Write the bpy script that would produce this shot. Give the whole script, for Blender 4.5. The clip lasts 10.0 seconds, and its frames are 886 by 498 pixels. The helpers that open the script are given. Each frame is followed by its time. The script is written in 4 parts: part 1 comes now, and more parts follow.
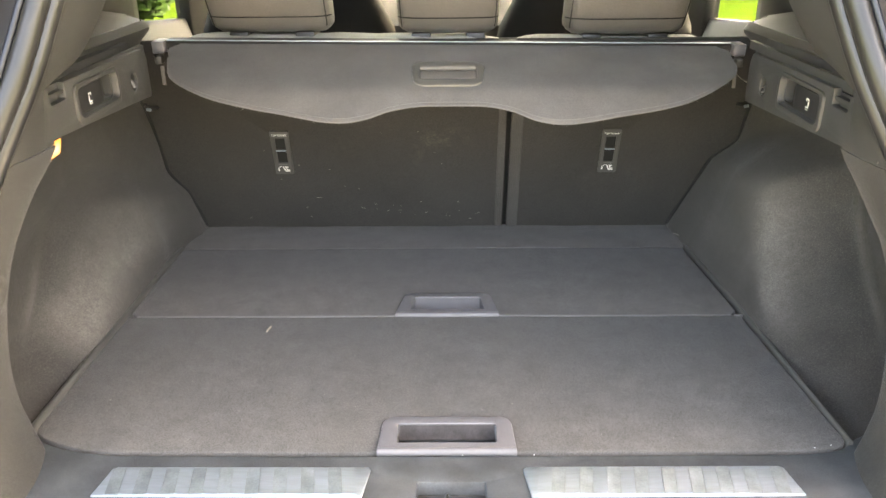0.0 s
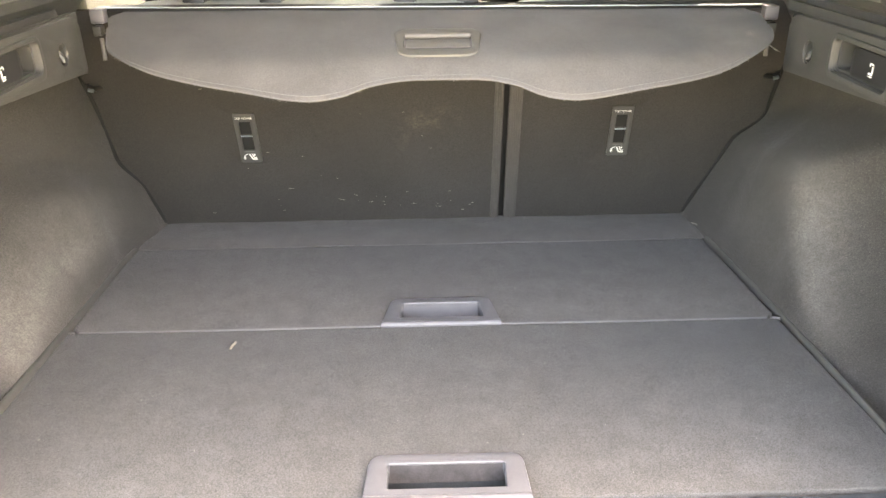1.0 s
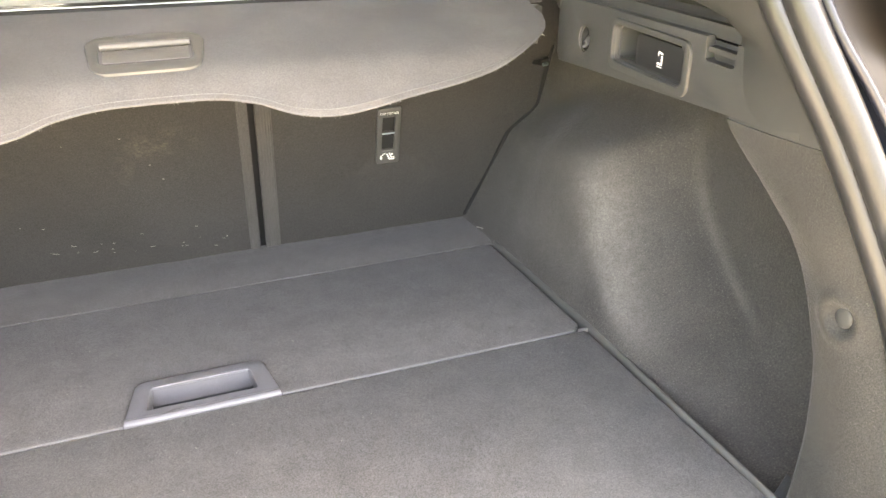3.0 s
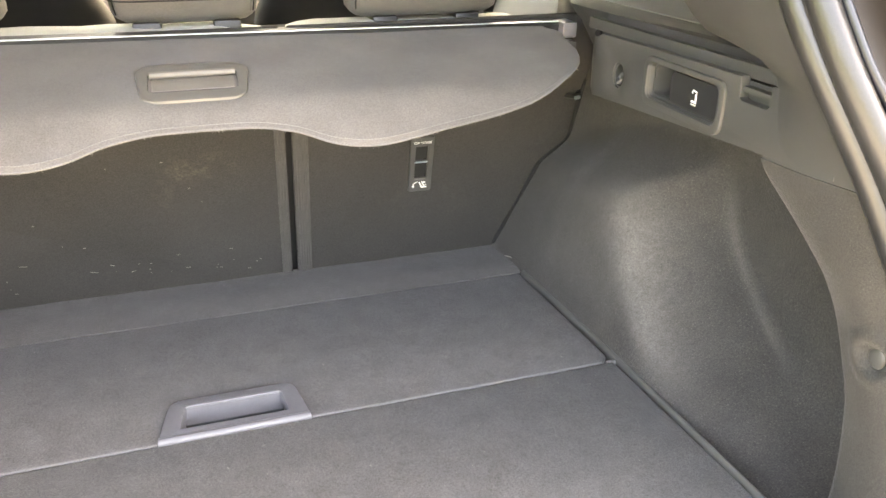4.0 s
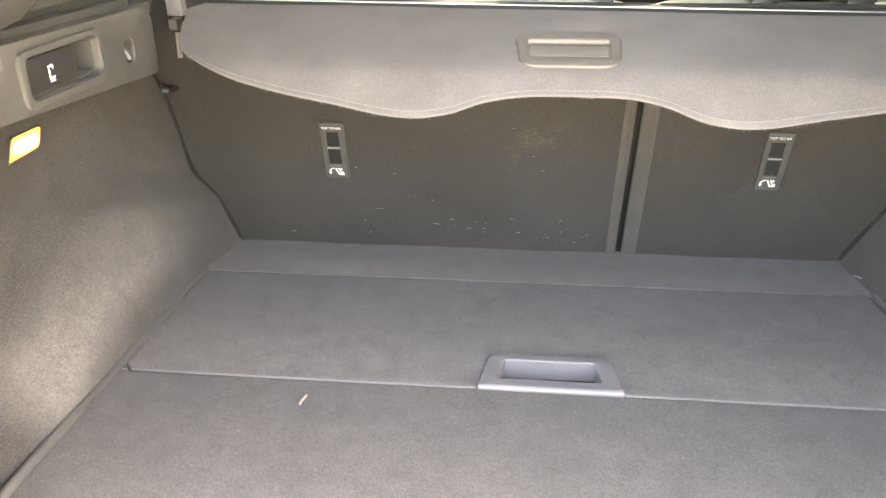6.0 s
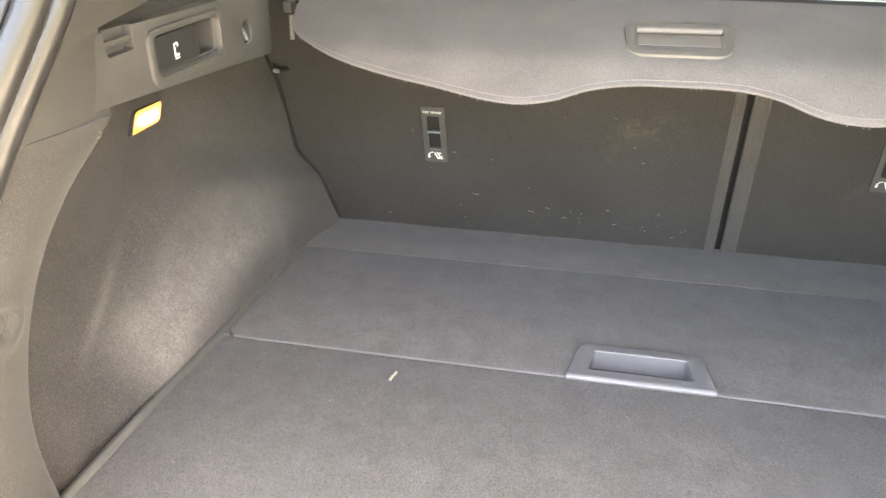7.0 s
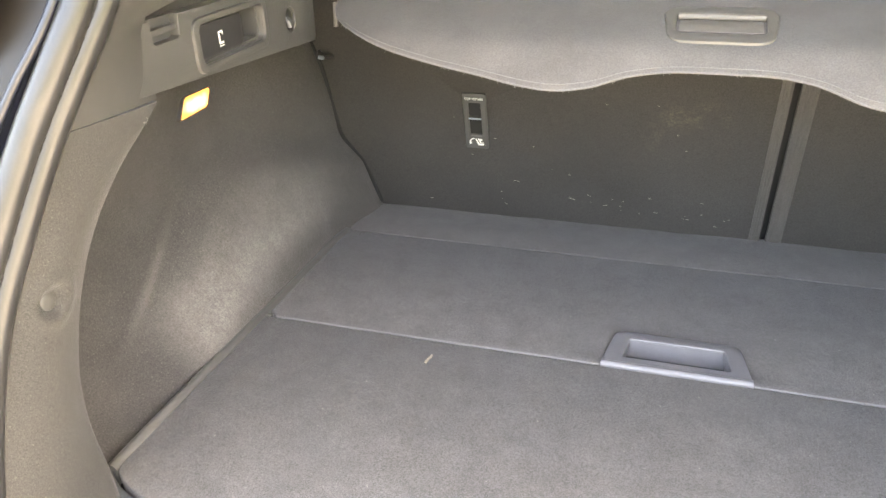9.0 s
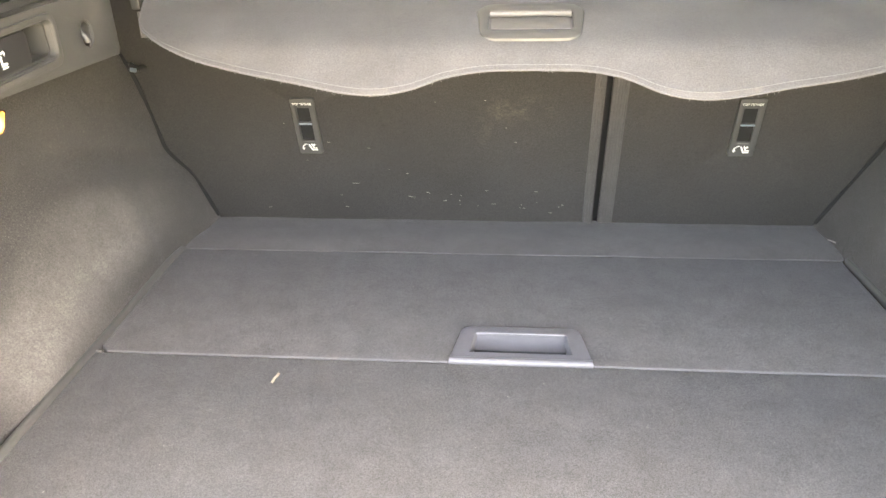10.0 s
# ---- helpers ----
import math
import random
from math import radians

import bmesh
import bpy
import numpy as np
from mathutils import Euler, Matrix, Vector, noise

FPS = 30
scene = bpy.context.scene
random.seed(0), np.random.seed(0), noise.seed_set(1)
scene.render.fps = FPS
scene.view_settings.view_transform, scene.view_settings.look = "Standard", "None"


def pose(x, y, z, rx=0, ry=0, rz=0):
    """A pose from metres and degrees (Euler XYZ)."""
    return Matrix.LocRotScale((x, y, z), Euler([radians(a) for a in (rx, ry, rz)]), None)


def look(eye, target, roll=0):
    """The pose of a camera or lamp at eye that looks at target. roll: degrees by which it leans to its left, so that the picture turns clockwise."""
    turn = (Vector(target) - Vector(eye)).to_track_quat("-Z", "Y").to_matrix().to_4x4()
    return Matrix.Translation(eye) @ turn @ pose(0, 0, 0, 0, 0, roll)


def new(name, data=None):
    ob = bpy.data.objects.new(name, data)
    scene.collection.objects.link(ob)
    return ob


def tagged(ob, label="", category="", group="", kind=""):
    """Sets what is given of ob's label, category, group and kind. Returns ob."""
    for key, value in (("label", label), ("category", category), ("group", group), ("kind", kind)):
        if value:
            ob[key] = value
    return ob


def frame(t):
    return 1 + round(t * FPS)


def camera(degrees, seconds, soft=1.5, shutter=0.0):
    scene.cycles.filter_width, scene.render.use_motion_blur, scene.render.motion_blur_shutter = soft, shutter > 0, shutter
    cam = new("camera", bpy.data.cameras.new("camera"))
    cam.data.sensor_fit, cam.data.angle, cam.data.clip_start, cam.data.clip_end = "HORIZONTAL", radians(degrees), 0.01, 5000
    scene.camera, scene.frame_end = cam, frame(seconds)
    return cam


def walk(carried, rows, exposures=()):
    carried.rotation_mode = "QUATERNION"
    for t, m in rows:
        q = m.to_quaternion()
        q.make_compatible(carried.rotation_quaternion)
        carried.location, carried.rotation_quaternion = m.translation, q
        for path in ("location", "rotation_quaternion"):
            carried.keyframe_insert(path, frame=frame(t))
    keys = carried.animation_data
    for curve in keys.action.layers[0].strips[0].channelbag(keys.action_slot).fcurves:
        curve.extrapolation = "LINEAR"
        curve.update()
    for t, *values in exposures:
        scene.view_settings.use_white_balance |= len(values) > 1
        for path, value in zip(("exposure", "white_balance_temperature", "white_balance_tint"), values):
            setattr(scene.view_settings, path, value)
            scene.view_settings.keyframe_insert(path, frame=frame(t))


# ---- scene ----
cam = camera(60.4, 10.0)
PATH = [
    (0, (0.005, -0.719, 1.355), (-0.013, 1.1, 0.524), -0.5),
    (0.5, (0.002, -0.668, 1.334), (-0.01, 1.144, 0.487), -0.6),
    (1, (-0.009, -0.548, 1.299), (0.016, 1.254, 0.431), -0.9),
    (1.5, (-0.013, -0.434, 1.268), (0.193, 1.345, 0.377), -1.2),
    (2, (0.004, -0.378, 1.246), (0.44, 1.352, 0.342), -1.0),
    (2.5, (0.026, -0.35, 1.249), (0.581, 1.334, 0.323), -0.7),
    (2.7, (0.027, -0.342, 1.263), (0.611, 1.331, 0.336), -0.6),
    (3.8, (0.024, -0.348, 1.303), (0.607, 1.353, 0.428), 0.3),
    (4, (0.012, -0.349, 1.295), (0.561, 1.37, 0.434), 0.3),
    (4.5, (-0.012, -0.353, 1.287), (0.372, 1.415, 0.435), 0.3),
    (5, (-0.034, -0.356, 1.273), (0.146, 1.444, 0.421), -0.1),
    (5.5, (-0.046, -0.356, 1.269), (-0.049, 1.451, 0.413), -0.2),
    (6, (-0.051, -0.357, 1.27), (-0.234, 1.437, 0.404), -0.4),
    (7.5, (-0.06, -0.374, 1.269), (-0.534, 1.348, 0.37), -0.7),
    (8, (-0.061, -0.378, 1.269), (-0.59, 1.324, 0.363), -0.9),
    (8.5, (-0.055, -0.378, 1.272), (-0.62, 1.307, 0.355), -1.3),
    (9, (-0.039, -0.373, 1.273), (-0.572, 1.321, 0.353), -1.7),
    (9.5, (-0.017, -0.354, 1.276), (-0.399, 1.374, 0.345), -2.0),
    (10, (-0.011, -0.349, 1.283), (-0.195, 1.401, 0.334), -1.8),
]
EXPOSURES = [(0.0, 5.37, 9000, 14), (0.7, 5.70, 9150, 15), (1.5, 6.22, 9650, 17.5), (2.4, 6.32, 9650, 17.5), (4.0, 6.13, 9350, 17), (4.5, 6.23, 9200, 17), (5.5, 6.35, 9200, 17), (6.6, 6.18, 9000, 16), (8.0, 5.99, 8700, 15), (9.2, 5.99, 8700, 15), (9.6, 6.15, 8900, 16), (10.0, 6.28, 9100, 16)]
walk(cam, [(t, look(eye, target, roll)) for t, eye, target, roll in PATH], EXPOSURES)


FLOOR = 0.72        # height of the cargo floor over the ground


# ---- world and light ----
world = bpy.data.worlds.new("world")
scene.world = world
world.use_nodes = True
wn = world.node_tree
sky = wn.nodes.new("ShaderNodeTexSky")
sky.sky_type, sky.sun_disc = "NISHITA", False
sky.dust_density, sky.ozone_density = 7.0, 0.5
SUN_EL, SUN_AZ = 50.0, 55.0      # degrees; azimuth from ahead of the car towards its right
sky.sun_elevation, sky.sun_rotation = radians(SUN_EL), radians(SUN_AZ)
wn.nodes["Background"].inputs["Strength"].default_value = 0.10
wn.links.new(sky.outputs[0], wn.nodes["Background"].inputs["Color"])
sun = new("sun", bpy.data.lights.new("sun", "SUN"))
sun.data.energy, sun.data.angle, sun.data.color = 5.0, radians(0.6), (1.0, 0.95, 0.87)
sd = Vector((math.sin(radians(SUN_AZ)) * math.cos(radians(SUN_EL)), math.cos(radians(SUN_AZ)) * math.cos(radians(SUN_EL)), math.sin(radians(SUN_EL))))
sun.matrix_world = look(sd * 20, (0, 0, 0))


# ---- materials ----
def material(name, color, rough=0.6, metal=0.0, grain=0.0, grain_scale=600.0, blotch=0.0, blotch_scale=9.0, bump=0.0,
             bump_scale=None, sheen=0.0, spec=0.5, tint=None, stretch=(1, 1, 1), dust=0.0, dust_scale=6.0, fleck=0.0, wear_highlight=None, smudges=()):
    """A surface with fine grain and broad blotches; scales are cycles a metre."""
    m = bpy.data.materials.new(name)
    m.use_nodes = True
    nt = m.node_tree
    b = nt.nodes["Principled BSDF"]
    b.inputs["Roughness"].default_value, b.inputs["Metallic"].default_value = rough, metal
    b.inputs["Specular IOR Level"].default_value = spec
    b.inputs["Sheen Weight"].default_value = sheen
    b.inputs["Sheen Roughness"].default_value = 0.4
    b.inputs["Base Color"].default_value = (*color, 1)
    if not (grain or blotch or bump):
        return m
    tc = nt.nodes.new("ShaderNodeTexCoord")
    mp = nt.nodes.new("ShaderNodeMapping")
    mp.inputs["Scale"].default_value = stretch
    nt.links.new(tc.outputs["Object"], mp.inputs["Vector"])

    def noise_of(scale, detail, rough_n=0.6):
        n = nt.nodes.new("ShaderNodeTexNoise")
        n.inputs["Scale"].default_value, n.inputs["Detail"].default_value, n.inputs["Roughness"].default_value = scale, detail, rough_n
        nt.links.new(mp.outputs[0], n.inputs["Vector"])
        return n.outputs["Fac"]

    def spread(fac, lo, hi, amount):
        r = nt.nodes.new("ShaderNodeMapRange")
        r.inputs["From Min"].default_value, r.inputs["From Max"].default_value = lo, hi
        r.inputs["To Min"].default_value, r.inputs["To Max"].default_value = 1 - amount, 1 + amount
        nt.links.new(fac, r.inputs["Value"])
        return r.outputs[0]

    fine = noise_of(grain_scale, 3)
    value = spread(fine, 0.32, 0.68, grain)
    if blotch:
        broad = noise_of(blotch_scale, 4)
        k = nt.nodes.new("ShaderNodeMath")
        k.operation = "MULTIPLY"
        nt.links.new(value, k.inputs[0])
        nt.links.new(spread(broad, 0.3, 0.7, blotch), k.inputs[1])
        value = k.outputs[0]
    mul = nt.nodes.new("ShaderNodeVectorMath")
    mul.operation = "SCALE"
    nt.links.new(value, mul.inputs["Scale"])
    if tint:
        mx = nt.nodes.new("ShaderNodeMix")
        mx.data_type = "RGBA"
        mx.inputs["A"].default_value, mx.inputs["B"].default_value = (*color, 1), (*tint, 1)
        nt.links.new(noise_of(blotch_scale * 0.45, 3), mx.inputs["Factor"])
        nt.links.new(mx.outputs["Result"], mul.inputs[0])
    else:
        mul.inputs[0].default_value = color
    last = mul.outputs[0]
    if dust:
        # pale dusty smudges: a broad mask broken up by a fine one
        dm = nt.nodes.new("ShaderNodeMath")
        dm.operation = "MULTIPLY"
        for k, (sc, lo, hi) in enumerate(((dust_scale, 0.56, 0.74), (dust_scale * 22, 0.45, 0.75))):
            r = nt.nodes.new("ShaderNodeMapRange")
            r.inputs["From Min"].default_value, r.inputs["From Max"].default_value = lo, hi
            nt.links.new(noise_of(sc, 5), r.inputs["Value"])
            nt.links.new(r.outputs[0], dm.inputs[k])
        df = nt.nodes.new("ShaderNodeMath")
        df.operation = "MULTIPLY"
        df.inputs[1].default_value = dust
        nt.links.new(dm.outputs[0], df.inputs[0])
        mx = nt.nodes.new("ShaderNodeMix")
        mx.data_type = "RGBA"
        mx.inputs["B"].default_value = (0.26, 0.23, 0.19, 1)
        nt.links.new(df.outputs[0], mx.inputs["Factor"])
        nt.links.new(last, mx.inputs["A"])
        last = mx.outputs["Result"]
    for cx, cy, cz, rx, ry, rz in smudges:
        # a rubbed-in dusty patch at one place, broken up by noise
        mp2 = nt.nodes.new("ShaderNodeMapping")
        mp2.inputs["Scale"].default_value = (1 / rx, 1 / ry, 1 / rz)
        mp2.inputs["Location"].default_value = (-cx / rx, -cy / ry, -cz / rz)
        nt.links.new(tc.outputs["Object"], mp2.inputs["Vector"])
        gr = nt.nodes.new("ShaderNodeTexGradient")
        gr.gradient_type = "SPHERICAL"
        nt.links.new(mp2.outputs[0], gr.inputs["Vector"])
        fac = gr.outputs["Fac"]
        for sc, lo, hi, most in ((40, 0.45, 0.70, 0.7), (260, 0.38, 0.68, 0.65)):
            r = nt.nodes.new("ShaderNodeMapRange")
            r.inputs["From Min"].default_value, r.inputs["From Max"].default_value, r.inputs["To Max"].default_value = lo, hi, most
            nt.links.new(noise_of(sc, 4), r.inputs["Value"])
            k = nt.nodes.new("ShaderNodeMath")
            k.operation = "MULTIPLY"
            nt.links.new(fac, k.inputs[0])
            nt.links.new(r.outputs[0], k.inputs[1])
            fac = k.outputs[0]
        mx = nt.nodes.new("ShaderNodeMix")
        mx.data_type = "RGBA"
        mx.inputs["B"].default_value = (0.20, 0.17, 0.12, 1)
        nt.links.new(fac, mx.inputs["Factor"])
        nt.links.new(last, mx.inputs["A"])
        last = mx.outputs["Result"]
    if wear_highlight:
        # painted highlight and rubbed fibres from the mesh, through coarse and fine noise
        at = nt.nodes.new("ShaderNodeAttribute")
        at.attribute_name = "wear_highlight"
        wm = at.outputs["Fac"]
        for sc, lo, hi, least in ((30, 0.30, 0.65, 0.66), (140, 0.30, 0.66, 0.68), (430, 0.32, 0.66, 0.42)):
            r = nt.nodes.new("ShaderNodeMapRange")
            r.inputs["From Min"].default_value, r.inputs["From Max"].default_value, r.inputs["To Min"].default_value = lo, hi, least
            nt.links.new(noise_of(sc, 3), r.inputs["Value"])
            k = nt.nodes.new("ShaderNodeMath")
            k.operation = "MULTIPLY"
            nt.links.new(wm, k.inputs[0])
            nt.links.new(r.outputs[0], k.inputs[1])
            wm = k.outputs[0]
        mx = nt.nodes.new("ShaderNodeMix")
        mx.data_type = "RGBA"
        mx.inputs["B"].default_value = (*wear_highlight, 1)
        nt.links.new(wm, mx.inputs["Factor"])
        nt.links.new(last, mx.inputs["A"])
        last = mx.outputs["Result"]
    if fleck:
        # sparse pale fibres
        r = nt.nodes.new("ShaderNodeMapRange")
        r.inputs["From Min"].default_value, r.inputs["From Max"].default_value, r.inputs["To Max"].default_value = 0.69, 0.75, fleck
        nt.links.new(noise_of(520, 1, 0.4), r.inputs["Value"])
        mx = nt.nodes.new("ShaderNodeMix")
        mx.data_type = "RGBA"
        mx.inputs["B"].default_value = (0.34, 0.32, 0.29, 1)
        nt.links.new(r.outputs[0], mx.inputs["Factor"])
        nt.links.new(last, mx.inputs["A"])
        last = mx.outputs["Result"]
    nt.links.new(last, b.inputs["Base Color"])
    if bump:
        bp = nt.nodes.new("ShaderNodeBump")
        bp.inputs["Strength"].default_value, bp.inputs["Distance"].default_value = bump, 0.0012
        nt.links.new(fine if not bump_scale else noise_of(bump_scale, 2), bp.inputs["Height"])
        nt.links.new(bp.outputs[0], b.inputs["Normal"])
    return m


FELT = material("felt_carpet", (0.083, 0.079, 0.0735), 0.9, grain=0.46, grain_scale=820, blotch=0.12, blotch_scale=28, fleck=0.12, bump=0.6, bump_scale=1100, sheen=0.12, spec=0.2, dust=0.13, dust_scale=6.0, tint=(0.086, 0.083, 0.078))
FELT_REAR = material("felt_carpet_dark", (0.094, 0.089, 0.0835), 0.9, grain=0.42, grain_scale=820, blotch=0.12, blotch_scale=28, fleck=0.14, bump=0.6, bump_scale=1100, sheen=0.1, spec=0.2, dust=0.10, dust_scale=6.0, tint=(0.095, 0.089, 0.085))
FELT_SIDE = material("felt_liner", (0.0465, 0.0433, 0.0390), 0.75, grain=0.38, grain_scale=520, blotch=0.14, blotch_scale=16, fleck=0.08, bump=0.7, bump_scale=620, sheen=0.15, spec=0.3, wear_highlight=(0.185, 0.170, 0.152))
FELT_PILLAR = material("felt_pillar", (0.0365, 0.0355, 0.0325), 0.9, grain=0.42, grain_scale=800, blotch=0.10, blotch_scale=12, fleck=0.10, bump=0.5, bump_scale=1100, sheen=0.1, spec=0.2)
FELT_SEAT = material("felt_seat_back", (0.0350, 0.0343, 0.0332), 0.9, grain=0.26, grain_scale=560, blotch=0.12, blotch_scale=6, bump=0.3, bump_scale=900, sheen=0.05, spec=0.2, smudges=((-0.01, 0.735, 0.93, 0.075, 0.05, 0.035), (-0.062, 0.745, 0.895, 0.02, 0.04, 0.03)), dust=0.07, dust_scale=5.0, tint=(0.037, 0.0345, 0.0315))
RIB = material("rib_felt", (0.052, 0.049, 0.046), 0.75, grain=0.25, grain_scale=640, blotch=0.1, blotch_scale=20, bump=0.3)
COVER = material("cover_fabric", (0.098, 0.094, 0.091), 0.8, grain=0.2, grain_scale=640, blotch=0.15, blotch_scale=11, bump=0.35, sheen=0.1, spec=0.3, tint=(0.101, 0.094, 0.088))
HEM = material("hem_fabric", (0.118, 0.113, 0.11), 0.8, grain=0.25, grain_scale=900, bump=0.4)
STITCH = material("pale_thread", (0.125, 0.12, 0.116), 0.8, grain=0.3, grain_scale=900, bump=0.4)
PLASTIC = material("trim_plastic", (0.050, 0.0495, 0.046), 0.46, grain=0.06, grain_scale=900, blotch=0.08, blotch_scale=14, bump=0.18, bump_scale=1400)
PLASTIC_SHELF_LIT = material("lit_shelf_plastic", (0.20, 0.20, 0.183), 0.40, spec=0.6, grain=0.05, grain_scale=900, blotch=0.06, blotch_scale=12, bump=0.15, bump_scale=1400)
LINING = material("door_lining_plastic", (0.085, 0.088, 0.085), 0.45, grain=0.05, grain_scale=900, blotch=0.06, blotch_scale=12, bump=0.15, bump_scale=1400)
SILL = material("sill_plastic", (0.052, 0.058, 0.062), 0.5, grain=0.18, grain_scale=500, blotch=0.35, blotch_scale=22, bump=0.25, bump_scale=1200, dust=0.14, dust_scale=14.0)
HANDLE = material("handle_plastic", (0.126, 0.123, 0.1265), 0.28, grain=0.08, grain_scale=800, blotch=0.08, blotch_scale=40, bump=0.12, bump_scale=1500)
SCOOP = material("dark_scoop_plastic", (0.060, 0.054, 0.052), 0.5, grain=0.2, grain_scale=600, blotch=0.35, blotch_scale=60, bump=0.15, bump_scale=1500)
COVER_HANDLE = material("cover_handle_plastic", (0.09, 0.087, 0.078), 0.45, grain=0.05, grain_scale=800, bump=0.1, bump_scale=1500)
BLACK = material("black_plastic", (0.018, 0.018, 0.018), 0.45, grain=0.1, grain_scale=800, bump=0.1)
PLATE = material("anchor_plate", (0.055, 0.055, 0.052), 0.45, grain=0.08, grain_scale=900, bump=0.1)
RAIL = material("rail_plastic", (0.070, 0.069, 0.064), 0.36, grain=0.08, grain_scale=900, blotch=0.12, blotch_scale=18, bump=0.12, bump_scale=1400)
VOID = material("dark_cavity", (0.008, 0.008, 0.008), 0.9)
WHITE = material("white_print", (0.75, 0.75, 0.72), 0.6)
CHROME = material("bright_metal", (0.7, 0.7, 0.7), 0.2, 1.0)
CHROME_DULL = material("satin_silver", (0.10, 0.095, 0.09), 0.5, 0.5, grain=0.05, grain_scale=600)
STEEL = material("brushed_steel", (0.44, 0.52, 0.58), 0.40, 0.85, grain=0.06, grain_scale=300, blotch=0.12, blotch_scale=25, bump=0.12, bump_scale=900, stretch=(0.08, 1, 1))
STEEL_ETCHED = material("etched_steel", (0.39, 0.455, 0.49), 0.48, 0.85, grain=0.08, grain_scale=400, blotch=0.25, blotch_scale=30, bump=0.15, bump_scale=900)
RUBBER = material("seal_rubber", (0.019, 0.0187, 0.0182), 0.32, spec=0.5, grain=0.08, grain_scale=500, blotch=0.25, blotch_scale=14, bump=0.15)
HOUSING = material("lamp_housing", (0.010, 0.008, 0.006), 0.46, spec=0.25, grain=0.1, grain_scale=500)
BUMPER = material("bumper_plastic", (0.030, 0.029, 0.028), 0.8, spec=0.15, grain=0.15, grain_scale=500, blotch=0.12, blotch_scale=15, bump=0.2)
PAINT = material("dark_blue_paint", (0.010, 0.012, 0.018), 0.34, 0.0, spec=0.5, grain=0.05, grain_scale=900)
LEATHER = material("grey_leather", (0.122, 0.112, 0.100), 0.42, grain=0.12, grain_scale=420, blotch=0.08, blotch_scale=9, bump=0.35, bump_scale=700)
LEATHER_DARK = material("dark_leather", (0.011, 0.0115, 0.0115), 0.6, spec=0.25, grain=0.1, grain_scale=420, bump=0.3)
LEATHER_LIT = material("pale_lit_leather", (0.40, 0.40, 0.36), 0.5, grain=0.1, grain_scale=420, bump=0.3)
LINT = material("white_lint", (0.24, 0.225, 0.20), 0.9)
LEAF = material("dry_fleck", (0.24, 0.21, 0.165), 0.9, grain=0.3)
HEADLINER = material("headliner", (0.50, 0.49, 0.46), 0.95, grain=0.1, grain_scale=700, bump=0.3)
GRASS = material("lawn", (0.0195, 0.034, 0.004), 0.9, spec=0.0, grain=0.4, grain_scale=30, blotch=0.35, blotch_scale=0.8, bump=0.5, tint=(0.016, 0.030, 0.0034))
DRIVE = material("driveway", (0.12, 0.116, 0.11), 0.9, grain=0.3, grain_scale=90, blotch=0.15, blotch_scale=1.2, bump=0.4)
LEAVES = material("foliage", (0.018, 0.040, 0.006), 0.7, spec=0.1, grain=0.4, grain_scale=6)
BARK = material("bark", (0.10, 0.075, 0.05), 0.9, grain=0.4, grain_scale=40, bump=0.5)

LAMP = bpy.data.materials.new("lamp_lens")
LAMP.use_nodes = True
lb = LAMP.node_tree.nodes["Principled BSDF"]
lb.inputs["Base Color"].default_value = (0.12, 0.06, 0.02, 1)
lb.inputs["Roughness"].default_value = 0.3
lg = LAMP.node_tree.nodes.new("ShaderNodeTexGradient")
lg.gradient_type = "SPHERICAL"
lt = LAMP.node_tree.nodes.new("ShaderNodeTexCoord")
lmap = LAMP.node_tree.nodes.new("ShaderNodeMapping")
lmap.inputs["Location"].default_value, lmap.inputs["Scale"].default_value = (0.0, -0.72, -0.80), (0.0, 1.45, 1.6)
lr = LAMP.node_tree.nodes.new("ShaderNodeValToRGB")
lr.color_ramp.elements[0].position, lr.color_ramp.elements[0].color = 0.12, (1.0, 0.40, 0.09, 1)
lr.color_ramp.elements[1].position, lr.color_ramp.elements[1].color = 0.60, (1.0, 0.84, 0.58, 1)
LAMP.node_tree.links.new(lt.outputs["Generated"], lmap.inputs["Vector"])
LAMP.node_tree.links.new(lmap.outputs[0], lg.inputs["Vector"])
lv = LAMP.node_tree.nodes.new("ShaderNodeTexVoronoi")
lv.inputs["Scale"].default_value = 110
lx = LAMP.node_tree.nodes.new("ShaderNodeMath")
lx.operation, lx.inputs[1].default_value = "MULTIPLY_ADD", -0.35
LAMP.node_tree.links.new(lt.outputs["Object"], lv.inputs["Vector"])
LAMP.node_tree.links.new(lv.outputs["Distance"], lx.inputs[0])
LAMP.node_tree.links.new(lg.outputs["Fac"], lx.inputs[2])
LAMP.node_tree.links.new(lx.outputs[0], lr.inputs["Fac"])
LAMP.node_tree.links.new(lr.outputs["Color"], lb.inputs["Emission Color"])
lb.inputs["Emission Strength"].default_value = 0.058
GLASS = bpy.data.materials.new("window_glass")
GLASS.use_nodes = True
gb = GLASS.node_tree.nodes["Principled BSDF"]
gb.inputs["Base Color"].default_value = (0.45, 0.475, 0.45, 1)
gb.inputs["Transmission Weight"].default_value, gb.inputs["Roughness"].default_value, gb.inputs["IOR"].default_value = 1.0, 0.0, 1.1
PRIVACY = bpy.data.materials.new("privacy_glass")
PRIVACY.use_nodes = True
pb = PRIVACY.node_tree.nodes["Principled BSDF"]
pb.inputs["Base Color"].default_value = (0.03, 0.033, 0.03, 1)
pb.inputs["Transmission Weight"].default_value, pb.inputs["Roughness"].default_value, pb.inputs["IOR"].default_value = 1.0, 0.0, 1.3
CLEAR = bpy.data.materials.new("clear_lens")
CLEAR.use_nodes = True
cb = CLEAR.node_tree.nodes["Principled BSDF"]
